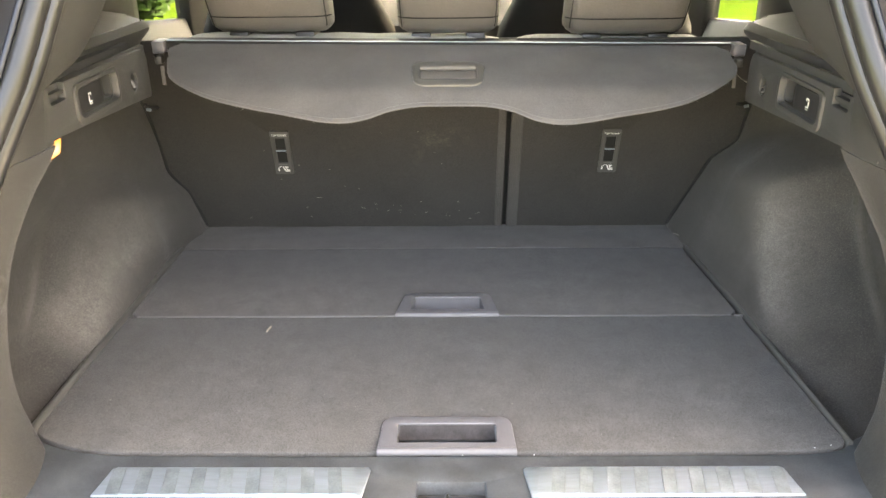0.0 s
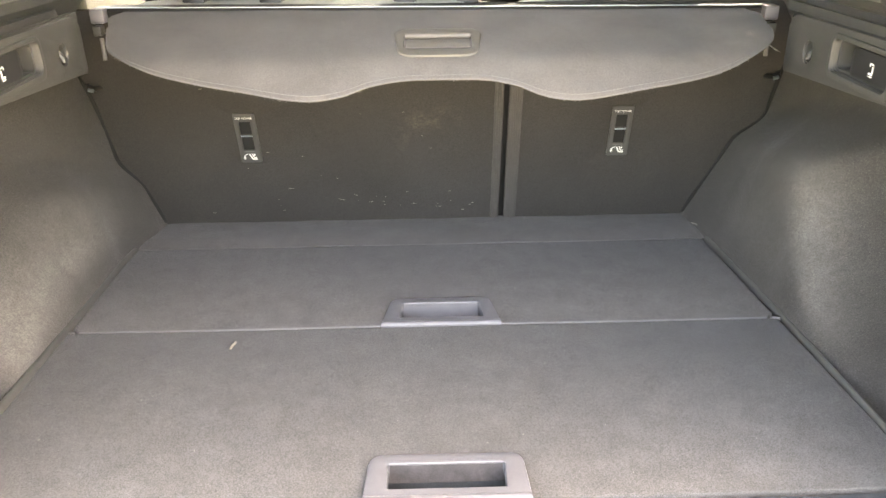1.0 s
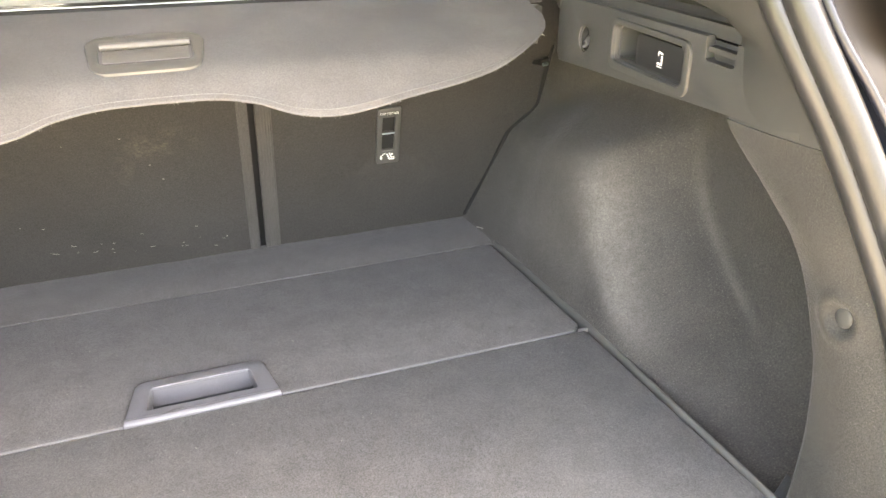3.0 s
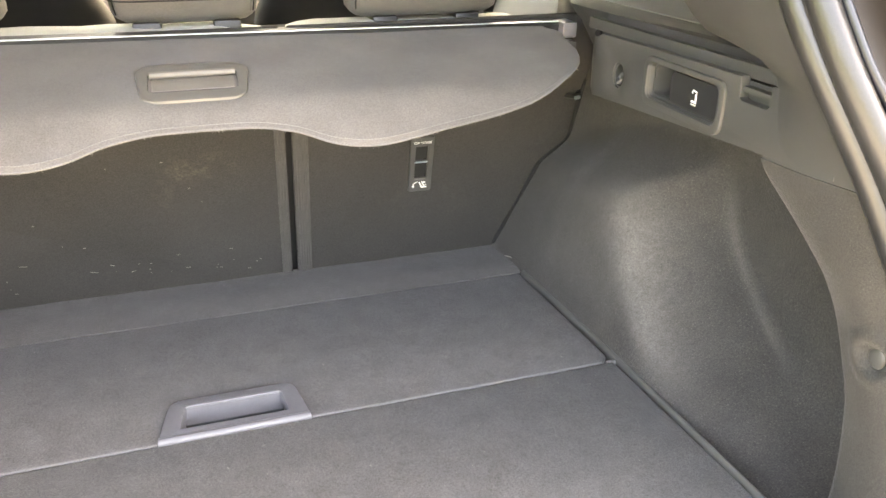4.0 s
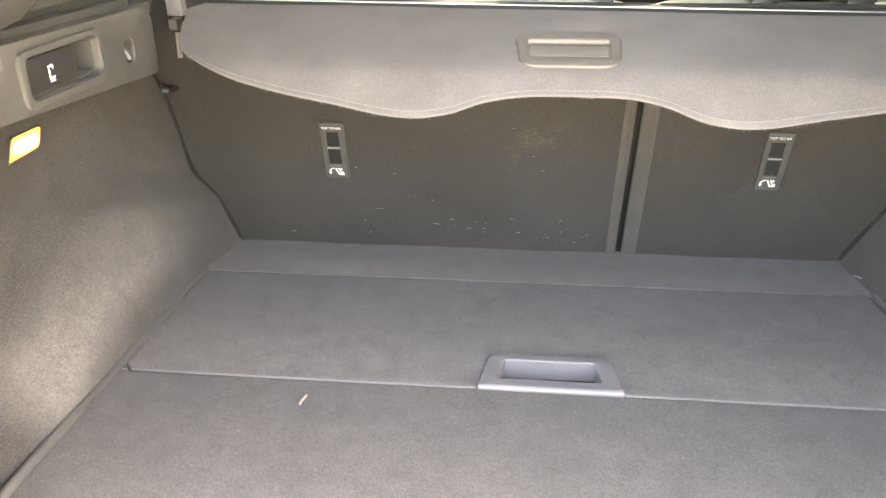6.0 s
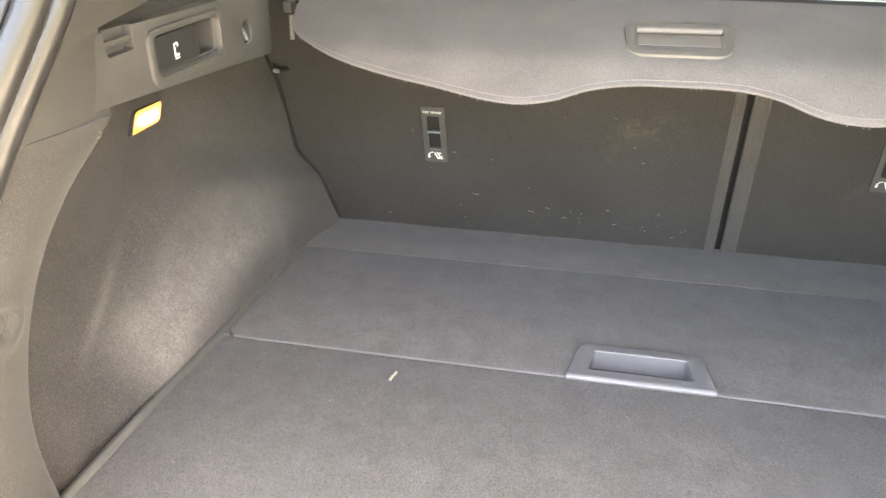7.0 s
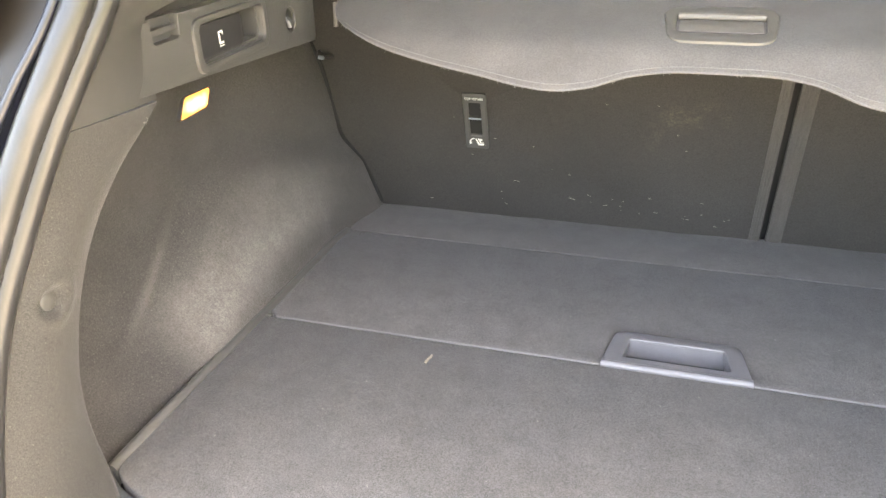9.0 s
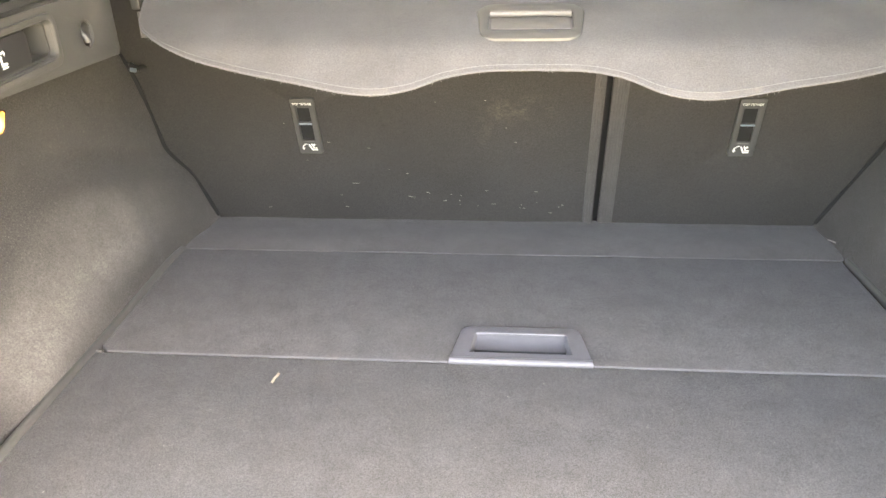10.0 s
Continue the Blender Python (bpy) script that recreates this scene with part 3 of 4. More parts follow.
    part("channel", sheet(channel, 12, 60, (side * 0.01, 0.03, 0)), PAINT, jamb)
    rim = []
    for k in range(50):
        z = 1.071 + 0.50 * (k / 49) ** 1.8
        so, sy = curve_at(SEAL_LINE, z)
        rim.append((side * (so + trough_w(z) + 0.002), sy - 0.031, z))
    part("rim", tube(rim, lambda t: 0.0022 + 0.0018 * smooth(0.0, 0.2, t), 10), PAINT, jamb, "rolled painted rim")
    def lamp_body(u, v):
        z = 1.072 + 0.51 * v
        so, sy = curve_at(SEAL_LINE, z)
        w = trough_w(z) + 0.003
        bulge = 0.012 * math.sin(math.pi * min(1, u * 2.2))
        return (side * (so + w + (0.74 - so - w) * u), sy - 0.030 - bulge * smooth(1.072, 1.11, z) + 0.09 * u, z)
    tail = thing("tail_lamp", "black tail lamp housing with a clear lens", "tail lamp", "tail lamps")
    part("housing", sheet(lamp_body, 24, 30, (side * 0.01, 0.05, 0)), HOUSING, tail)
    # lens with a silver rim, its inner lower corner cut off
    ly = curve_at(SEAL_LINE, 1.18)[1] - 0.048
    corner_pts = [(0.529, 1.34), (0.529, 1.180), (0.534, 1.169), (0.553, 1.148), (0.563, 1.142), (0.70, 1.127)]
    lens_pts = corner_pts + [(0.70, 1.34)]
    lm_ = flat_map((0, ly, 0), (1, 0, 0), (0, 0, 1))
    pts = [(side * o, z) for o, z in lens_pts]
    part("lens", plate(pts if side > 0 else pts[::-1], [], 0.012, lm_, 0.002), CLEAR, tail, "clear lens")
    part("lens_rim", tube([(side * o, ly - 0.002, z) for o, z in corner_pts], 0.0034, 8), CHROME_DULL, tail, "silver lens rim")
    brk = thing("bumper_corner", "grey plastic bumper corner bracket with screws", "bumper", "bumper corners")
    def corner(u, v):
        z = 0.62 + 0.4495 * v
        so, sy = curve_at(SEAL_LINE, max(0.75, z))
        return (side * (so + 0.030 + 0.16 * u), sy - 0.014 - 0.02 * u - 0.006 * smooth(1.05, 1.08, z), z)
    part("shell", sheet(corner, 10, 40, (side * 0.01, 0.05, 0)), BUMPER, brk)
    line = []
    for k in range(12):
        z = 1.074 - 0.11 * k / 11
        so, sy = curve_at(SEAL_LINE, z)
        line.append((side * (so + 0.066 - 0.004 * (k / 11) ** 2), sy - 0.0195, z))
    part("moulding_line", tube(line, 0.0008, 6), STITCH, brk)
    for z, o in ((1.034, 0.041), (0.9685, 0.040)):
        so, sy = curve_at(SEAL_LINE, z)
        at = Matrix.Translation((side * (so + o), sy - 0.0185 - 0.125 * (o - 0.031), z)) @ pose(0, 0, 0, 90)
        ring = bmesh.new()
        bmesh.ops.create_cone(ring, cap_ends=True, segments=24, radius1=0.0125, radius2=0.0115, depth=0.003, matrix=at)
        part("recess_disc", ring, HOUSING, brk, "dark disc drawn for the shade in the screw's recess")
        scr = bmesh.new()
        bmesh.ops.create_cone(scr, cap_ends=True, segments=18, radius1=0.0062, radius2=0.0050, depth=0.008, matrix=at)
        part("screw", scr, BUMPER, brk, "screw head")

    # rail along the floor's side
    rail = thing("floor_rail", "dark plastic rail along the side of the luggage floor", "trim strip", "floor rails", "structure")
    rows = []
    for k in range(13):
        y = (0.092 if left else 0.066) + (0.583 if left else 0.609) * k / 12
        o = floor_out(side, y)
        rows.append([(side * (o + d * (1.0 if left else 0.5)), y, z) for d, z in ((-0.0088, 0.700), (-0.0088, 0.7190), (-0.0078, 0.7218), (-0.005, 0.7243), (-0.002, 0.7252), (0.001, 0.7248), (0.003, 0.7228), (0.004, 0.7200), (0.006, 0.700))])
    part("strip", loft(rows), RAIL, rail)

    # upper side panel with its release lever, bag hook and cover slot
    pan = thing("side_trim_panel", "grey plastic side panel above the wheel arch", "trim panel", "luggage side panels")
    # u runs along +y on the left and -y on the right, so that w looks into the luggage space
    if left:
        m = flat_map((-0.490, 0, 0), (0, 1, 0), (0, 0, 1))
        f = 1.0
    else:
        m = flat_map((0.490, -0.016, -0.011), (0, -1, 0), (0, 0, 1))
        f = -1.0
    def loop(pts):
        return [(f * u, v) for u, v in (pts if f > 0 else pts[::-1])]
    outline = [(0.125, 1.0905), (0.186, 1.0875), (0.30, 1.080), (0.45, 1.070), (0.536, 1.0640), (0.540, 1.070), (0.541, 1.126), (0.536, 1.1365), (0.523, 1.1425), (0.40, 1.1455), (0.256, 1.148), (0.254, 1.1285), (0.251, 1.1265), (0.217, 1.1265), (0.214, 1.1285), (0.213, 1.1485), (0.198, 1.149), (0.125, 1.149)]
    lever_hole = rounded(0.282, 1.0935, 0.408, 1.1315, 0.008)
    hook_hole = ellipse(0.476, 1.1015, 0.0125, 0.0150)
    part("panel", plate(loop(outline), [loop(lever_hole), loop(hook_hole)], 0.010, m, 0.0009), PLASTIC, pan)
    end = 0.539 if left else 0.523
    def turn(y):
        return 0.4975 + 0.085 * smooth(end - 0.004, 0.72, y) ** 0.8
    part("underside", sheet(lambda u, v: (side * (turn(0.16 + 0.53 * u) + 0.001 + (0.68 - turn(0.16 + 0.53 * u)) * v), 0.16 + 0.53 * u, 1.0915 - 0.035 * u - 0.004 * v), 24, 4, (0, 0, 0.008)), PLASTIC, pan)
    def return_face(u, v):
        y = end - 0.003 + (0.692 - end) * u
        return (side * (turn(y) - 0.004 * (1 - u)), y, 1.066 - 0.010 * u + (0.070 - 0.012 * u) * v - (0.0 if left else 0.011 * (1 - u)))
    part("return", sheet(return_face, 16, 6, (side * 0.008, 0, 0)), PLASTIC, pan, "rounded end of the panel beside the seat")
    part("recess_wall", plate(loop(rounded(0.2815, 1.093, 0.4085, 1.132, 0.008)), [loop(rounded(0.2845, 1.096, 0.4055, 1.129, 0.006))], 0.026, Matrix.Translation((side * 0.006, 0, 0)) @ m), PLASTIC, pan)
    part("recess_floor", plate(loop(rounded(0.280, 1.092, 0.410, 1.133, 0.004)), [], 0.003, Matrix.Translation((side * 0.030, 0, 0)) @ m), PLASTIC, pan)
    part("bezel", plate(loop(rounded(0.272, 1.084, 0.416, 1.1385, 0.012)), [loop(rounded(0.2815, 1.0925, 0.4085, 1.1325, 0.009))], 0.006, Matrix.Translation((-side * 0.0035, 0, 0)) @ m, 0.0016), PLASTIC, pan, "raised plastic bezel")
    lev = part("release_lever", plate(loop(rounded(0.2855, 1.0965, 0.372, 1.1285, 0.006)), [], 0.016, Matrix.Translation((side * 0.004, 0, 0)) @ m, 0.002), BLACK, pan, "black seat release lever with a white seat symbol")
    icon = bmesh.new()
    mi = Matrix.Translation((side * 0.0036, 0, 0)) @ m
    cx = f * 0.327
    for quad in (((-0.004, -0.008), (-0.0015, -0.008), (-0.0015, 0.005), (-0.004, 0.005)), ((-0.0015, -0.008), (0.006, -0.008), (0.006, -0.0052), (-0.0015, -0.0052)),
                 ((-0.004, 0.0065), (0.004, 0.0075), (0.004, 0.0098), (-0.004, 0.0085)), ((0.004, 0.0035), (0.0062, 0.0062), (0.004, 0.0098)), ((-0.004, -0.0112), (0.006, -0.0112), (0.006, -0.0098), (-0.004, -0.0098))):
        vs = [icon.verts.new((cx + f * u * 0.85, 1.1105 + v * 0.76, 0)) for u, v in quad]
        icon.faces.new(vs)
    ex = bmesh.ops.extrude_face_region(icon, geom=list(icon.faces))
    bmesh.ops.translate(icon, verts=[v for v in ex["geom"] if isinstance(v, bmesh.types.BMVert)], vec=(0, 0, -0.0006))
    bmesh.ops.transform(icon, matrix=mi, verts=icon.verts)
    part("symbol", icon, WHITE, lev, "white folded seat symbol")
    cup = plate(loop(ellipse(0.476, 1.1015, 0.0128, 0.0153)), [loop(ellipse(0.476, 1.1015, 0.0112, 0.0137))], 0.016, Matrix.Translation((side * 0.003, 0, 0)) @ m)
    part("hook_cup", cup, PLASTIC, pan)
    part("hook_back", plate(loop(ellipse(0.476, 1.1015, 0.0135, 0.016)), [], 0.002, Matrix.Translation((side * 0.0195, 0, 0)) @ m), BLACK, pan)
    hy, hz = (0.476, 1.1015) if left else (0.460, 1.0905)
    part("bag_hook", tube([(side * 0.508, hy, hz + 0.008), (side * 0.500, hy, hz + 0.004), (side * 0.4935, hy, hz - 0.004), (side * 0.4925, hy, hz - 0.010)], 0.0042, 8), PLASTIC, pan, "small plastic bag hook")
    part("slot_back", plate(loop(rounded(0.210, 1.117, 0.264, 1.1435, 0.002)), [], 0.002, Matrix.Translation((side * 0.0102, 0, 0)) @ m), PLASTIC, pan)
    part("slot_bar", plate(loop(rounded(0.214, 1.1345, 0.253, 1.1395, 0.001)), [], 0.009, Matrix.Translation((side * 0.0015, 0, 0)) @ m, 0.0008), PLASTIC, pan)
    # ledge with the channel for the cover's end, then the shelf under the rear quarter
    ledge = []
    for k in range(17):
        y = 0.20 + 0.36 * k / 16
        z = 1.1475 - 0.012 * (y - 0.2)
        ledge.append([(side * 0.4995, y, z - 0.012), (side * 0.4995, y, z + 0.0005), (side * 0.506, y, z + 0.001), (side * 0.509, y, z - 0.012), (side * 0.524, y, z - 0.012), (side * 0.527, y, z + 0.004), (side * 0.56, y, z + 0.006), (side * 0.56, y, z - 0.02)])
    part("ledge", loft(ledge), PLASTIC, pan)

    shelf = thing("quarter_shelf", "grey plastic shelf below the rear quarter, window light painted into its pale top", "trim panel", "quarter shelves", "structure")
    rows, edge_rows = [], []
    low = 0.0 if left else -0.011
    for k in range(25):
        y = 0.215 + 0.535 * k / 24
        i = 0.532 + 0.012 * math.cos(math.pi * (y - 0.2) / 0.55)
        nose = 0.06 * smooth(0.66, 0.75, y)
        edge_rows.append([(side * (i + 0.040 + nose), y, 1.100 + low), (side * (i + 0.020 + nose), y, 1.134 + low), (side * (i + 0.003 + nose), y, 1.152 + low), (side * (i + 0.001 + nose), y, 1.158 + low), (side * (i + 0.007 + nose), y, 1.1650 + low), (side * (i + 0.014 + nose), y, 1.1680 + low), (side * (i + 0.016 + nose), y, 1.160 + low), (side * (i + 0.055 + nose), y, 1.100 + low)])
        rows.append([(side * (i + 0.045 + nose), y, 1.105 + low), (side * (i + 0.015 + nose), y, 1.160 + low), (side * (i + 0.0165 + nose), y, 1.1685 + low), (side * (i + 0.035 + nose), y, 1.171 + low), (side * 0.70, y, 1.183 + low), (side * 0.74, y, 1.183 + low), (side * 0.74, y, 1.105 + low)])
    part("shelf_body", loft(rows), PLASTIC_SHELF_LIT, shelf, "", 50)
    part("shelf_edge_shaded", loft(edge_rows), PLASTIC, shelf, "rounded front edge, its shade put into a darker colour", 50)
    # wall behind the shelf: rear quarter, then the pillar ahead of the rear door
    part("quarter_wall", box(0.715, 0.25, 1.165, 0.735, 0.80, 1.62, 0.004, m=Matrix.Diagonal((side, 1, 1, 1))), PLASTIC_SHELF_LIT, shelf)
    cp = thing("door_pillar", "dark grey pillar between rear door and quarter", "pillar", "door pillars", "structure")
    rows = []
    for k in range(13):
        z = 1.0 + 0.62 * k / 12
        y0 = 0.80 + 0.10 * smooth(1.1, 1.6, z)
        rows.append([(side * 0.735, y0 - 0.05, z), (side * 0.690, y0, z), (side * 0.672, y0 + 0.07, z), (side * 0.675, y0 + 0.18, z), (side * 0.70, y0 + 0.27, z), (side * 0.735, y0 + 0.28, z)])
    part("pillar_cover", loft(rows), PLASTIC, cp, "", 60)

    # rear door: lining, window opening with glass
    dr = thing("rear_door", "grey rear door with its window", "car door", "rear doors", "structure")
    rows = []
    for k in range(15):
        y = 0.86 + 0.95 * k / 14
        b = 1.106 + low - 0.108 * (y - 1.1)
        rows.append([(side * 0.70, y, 0.55), (side * 0.668, y, 0.95), (side * 0.676, y, b - 0.120), (side * 0.704, y, b - 0.050), (side * 0.714, y, b - 0.012), (side * 0.719, y, b - 0.002), (side * 0.724, y, b), (side * 0.742, y, b), (side * 0.745, y, 0.55)])
    part("lining", loft(rows), LINING, dr, "", 50)
    part("glass", box(0.728, 1.00, 1.02, 0.731, 1.56, 1.58, m=Matrix.Diagonal((side, 1, 1, 1))), GLASS, dr, "tinted window pane")
    part("window_frame", box(0.700, 1.44, 1.0, 0.745, 1.72, 1.62, 0.01, m=Matrix.Diagonal((side, 1, 1, 1))), BLACK, dr)
    ob = part("front_door", box(0.69, 1.74, 0.40, 0.745, 2.75, 1.10, 0.02, m=Matrix.Diagonal((side, 1, 1, 1))), BLACK)
    tagged(ob, "black front door lining beside the front seat", "car door", "front doors", "structure")
    ob = part("front_window", box(0.728, 1.725, 1.06, 0.731, 2.62, 1.60, m=Matrix.Diagonal((side, 1, 1, 1))), GLASS)
    tagged(ob, "tinted front door window pane", "window", "front windows", "structure")
    # outer skin below the belt and the rear quarter outside
    ob = part("body_side", box(0.75, -0.02, 0.25, 0.80, 3.4, 0.985, 0.02, m=Matrix.Diagonal((side, 1, 1, 1))), PAINT)
    tagged(ob, "glossy dark blue painted side of the car body", "car body", "body sides", "structure")

    ob = part("rear_quarter", box(0.745, 0.02, 0.98, 0.80, 0.98, 1.64, 0.02, m=Matrix.Diagonal((side, 1, 1, 1))), PAINT)
    tagged(ob, "glossy dark blue rear quarter of the car body", "car body", "rear quarters", "structure")

    # strap ring where the seat back meets the liner
    ring = thing("tie_down_ring", "black tie-down loop with a bright pin beside the seat back", "tie-down", "tie-down rings")
    yy, zz = seat_y(1.0) - 0.006, 1.0
    part("loop", tube([(side * 0.578, yy + 0.012, zz + 0.004), (side * 0.570, yy - 0.004, zz + 0.003), (side * 0.562, yy - 0.005, zz), (side * 0.554, yy + 0.010, zz - 0.001)], 0.0045, 8), BLACK, ring)
    part("pin", tube([(side * 0.569, yy - 0.010, zz + 0.000), (side * 0.561, yy - 0.011, zz - 0.001)], 0.0030, 8), STEEL, ring, "bright metal pin")


for s in (-1, 1):
    side_of_car(s)


# ---- car shell that closes the place ----
def shell():
    roof = part("roof", sheet(lambda u, v: (-0.74 + 1.48 * u, 0.24 + 2.12 * v, 1.60 + 0.04 * math.sin(math.pi * u) - 0.01 * (1 - v)), 16, 16, (0, 0, 0.05)), HEADLINER)
    tagged(roof, "pale cloth headliner under the car roof", "roof", kind="structure")
    ws = part("windscreen", sheet(lambda u, v: (-0.70 + 1.40 * u, 2.37 + 0.72 * v, 1.60 - 0.54 * v + 0.03 * math.sin(math.pi * u)), 10, 10, (0, 0.004, 0.004)), GLASS)
    tagged(ws, "tinted windscreen above the dashboard", "windscreen", kind="structure")
    fl = part("cabin_floor", box(-0.70, 0.80, 0.36, 0.70, 2.9, 0.42, 0.01), FELT_REAR)
    tagged(fl, "dark carpet floor of the cabin", "floor", kind="structure")
    dash = part("dashboard", loft([[(x, 2.55, 0.55), (x, 2.45, 0.9), (x, 2.55, 1.02), (x, 2.95, 1.05), (x, 3.0, 0.55)] for x in (-0.70, 0.0, 0.70)]), PLASTIC)
    tagged(dash, "grey plastic dashboard ahead of the seats", "dashboard", kind="structure")
    under = part("luggage_well", box(-0.62, -0.02, 0.55, 0.62, 0.80, 0.690, 0.005), VOID)
    tagged(under, "dark tray below the luggage floor", "floor", kind="structure")
    bump = part("rear_bumper", loft([[(x, -0.10 + 0.05 * (x / 0.8) ** 2, 0.66), (x, -0.17 + 0.07 * (x / 0.8) ** 2, 0.63), (x, -0.20 + 0.1 * (x / 0.8) ** 2, 0.45), (x, -0.02, 0.30), (x, -0.015, 0.66)] for x in [-0.74 + 1.48 * k / 12 for k in range(13)]]), PAINT)
    tagged(bump, "dark blue painted rear bumper below the sill", "bumper", kind="structure")


def tailgate():
    """The lid, raised on its hinges over the luggage opening."""
    lid = thing("tailgate", "raised dark blue tailgate with a tinted rear window", "tailgate", kind="structure")
    m = flat_map((0, 0.36, 1.70), (1, 0, 0), (0, -1, 0.34))
    rim = [(-0.66, 0.0), (0.66, 0.0), (0.73, 0.25), (0.70, 0.62), (0.60, 1.02), (-0.60, 1.02), (-0.70, 0.62), (-0.73, 0.25)]
    hole = rounded(-0.52, 0.08, 0.52, 0.46, 0.06)
    part("lining", plate(rim, [hole], 0.035, m, 0.006), PLASTIC, lid, "grey plastic tailgate lining")
    part("skin", plate([(u * 1.02, v) for u, v in rim], [hole], 0.03, Matrix.Translation((0, 0, 0.045)) @ m, 0.008), PAINT, lid, "dark blue painted outer skin")
    part("rear_window", plate(rounded(-0.53, 0.07, 0.53, 0.47, 0.06), [], 0.004, Matrix.Translation((0, 0, 0.012)) @ m), PRIVACY, lid, "dark tinted rear window")
    for s in (-1, 1):
        part("gas_strut", tube([(s * 0.60, 0.18, 1.50), (s * 0.62, -0.12, 1.84)], 0.009, 10), BLACK, lid, "black gas strut")


shell()
tailgate()


# ---- luggage floor ----
def pull_handle(parent, y, w0, w1, d, inside=None):
    """A recessed pull with its front edge at y, w0 wide in front and w1 behind."""
    h = new("pull_handle")
    h.parent = parent
    r = 0.016
    outer = [(-w0 / 2, 0), (w0 / 2, 0)]
    for k in range(7):
        a = radians(8 + 82 * k / 6)
        outer.append((w1 / 2 - r + r * math.cos(a), d - r + r * math.sin(a)))
    for k in range(7):
        a = radians(90 + 82 * k / 6)
        outer.append((-w1 / 2 + r + r * math.cos(a), d - r + r * math.sin(a)))
    iw0, iw1, v0, v1 = w0 * 0.355, w1 * 0.375, d * 0.24, d * 0.78
    hole = [(-iw0, v0), (iw0, v0), (iw1, v1 - 0.003), (iw1 - 0.003, v1), (-iw1 + 0.003, v1), (-iw1, v1 - 0.003)]
    m = Matrix.Translation((0, y, FLOOR + 0.0045))
    part("surround", plate(outer, [hole], 0.018, m, 0.0022), HANDLE, h)
    part("lip", tube([(-w0 / 2 + 0.001, y + 0.003, FLOOR + 0.0002), (0, y + 0.0026, FLOOR + 0.0004), (w0 / 2 - 0.001, y + 0.003, FLOOR + 0.0002)], 0.0056, 14), HANDLE, h, "rolled front lip")
    part("rim", tube([(-iw1 + 0.002, y + v1 + 0.0008, FLOOR + 0.0036), (iw1 - 0.002, y + v1 + 0.0008, FLOOR + 0.0036)], 0.0022, 10), HANDLE, h)
    back = sheet(lambda u, v: (-iw1 - 0.004 + 2 * (iw1 + 0.004) * u, y + v1 - 0.0005 - 0.0035 * v ** 2, FLOOR + 0.003 - 0.023 * v), 4, 10, (0, 0.004, 0))
    part("scoop", back, inside or HANDLE, h)
    part("pocket_wall", box(-iw1 - 0.004, y + v1 - 0.003, FLOOR - 0.036, iw1 + 0.004, y + v1 + 0.001, FLOOR - 0.0195), SILL, h)
    part("pocket", box(-iw1 - 0.003, y + v0 - 0.006, FLOOR - 0.038, iw1 + 0.003, y + v1 - 0.002, FLOOR - 0.032), SILL, h, "hollow under the pull, its shade put into a darker plastic")
    for q in (-1, 1):
        part("cheek", sheet(lambda u, v: (q * (iw0 + 0.001 + (iw1 - iw0) * u), y + v0 - 0.003 + (v1 - v0 + 0.004) * u, FLOOR - 0.010 - 0.014 * v), 4, 2, (q * 0.003, 0, 0)), HANDLE, h)
    return h


def floor_panel(name, label, outline, mat, hole):
    p = thing(name, label, "floor panel", "luggage floor panels")
    m = Matrix.Translation((0, 0, FLOOR))
    part("board", plate(outline, [hole], 0.016, m, 0.0028), mat, p, "", 50)
    return p


def front_outline():
    pts = [(-0.5385, 0.3975), (-0.5450, 0.13), (-0.5470, 0.1050), (-0.5420, 0.0920), (-0.5280, 0.0810), (-0.5050, 0.0710), (-0.4840, 0.0640), (-0.4640, 0.0590), (-0.4440, 0.0555)]
    for k in range(13):
        x = -0.420 + 0.83 * k / 12
        pts.append((x, 0.0535 - 0.002 * math.cos(x * 3.4)))
    pts += [(0.432, 0.0538), (0.455, 0.0540), (0.478, 0.0560), (0.497, 0.0605), (0.5085, 0.0665), (0.5120, 0.0730), (0.5120, 0.0820), (0.5090, 0.115), (0.4905, 0.3975)]
    return pts


def handle_hole(y, w0, w1, d):
    return [(-w0 * 0.37, y + d * 0.22), (w0 * 0.37, y + d * 0.22), (w1 * 0.38, y + d * 0.8), (-w1 * 0.38, y + d * 0.8)]


fp = floor_panel("front_floor_panel", "grey carpeted luggage floor panel with a pull handle", front_outline(), FELT, handle_hole(0.0495, 0.178, 0.172, 0.070))
pull_handle(fp, 0.0495, 0.178, 0.172, 0.070, SCOOP)
rear = [(-0.525, 0.4015), (0.477, 0.4015), (0.489, 0.414), (0.476, 0.60), (0.470, 0.676), (-0.533, 0.676), (-0.535, 0.60), (-0.538, 0.414)]
rp = floor_panel("rear_floor_panel", "darker grey carpeted luggage floor panel with a pull handle", rear, FELT_REAR, handle_hole(0.400, 0.175, 0.154, 0.074))
pull_handle(rp, 0.400, 0.175, 0.154, 0.074)
part("edge_binding", tube([(-0.524, 0.4012, FLOOR - 0.001), (-0.26, 0.4008, FLOOR - 0.0012), (-0.089, 0.4010, FLOOR - 0.001)], 0.0016, 8), STITCH, rp, "pale bound carpet edge")
part("edge_binding", tube([(0.089, 0.4010, FLOOR - 0.001), (0.28, 0.4008, FLOOR - 0.0012), (0.476, 0.4012, FLOOR - 0.001)], 0.0016, 8), STITCH, rp, "pale bound carpet edge")
flap = thing("floor_flap", "dark grey carpeted flap between floor and seat back", "floor panel", "luggage floor panels")
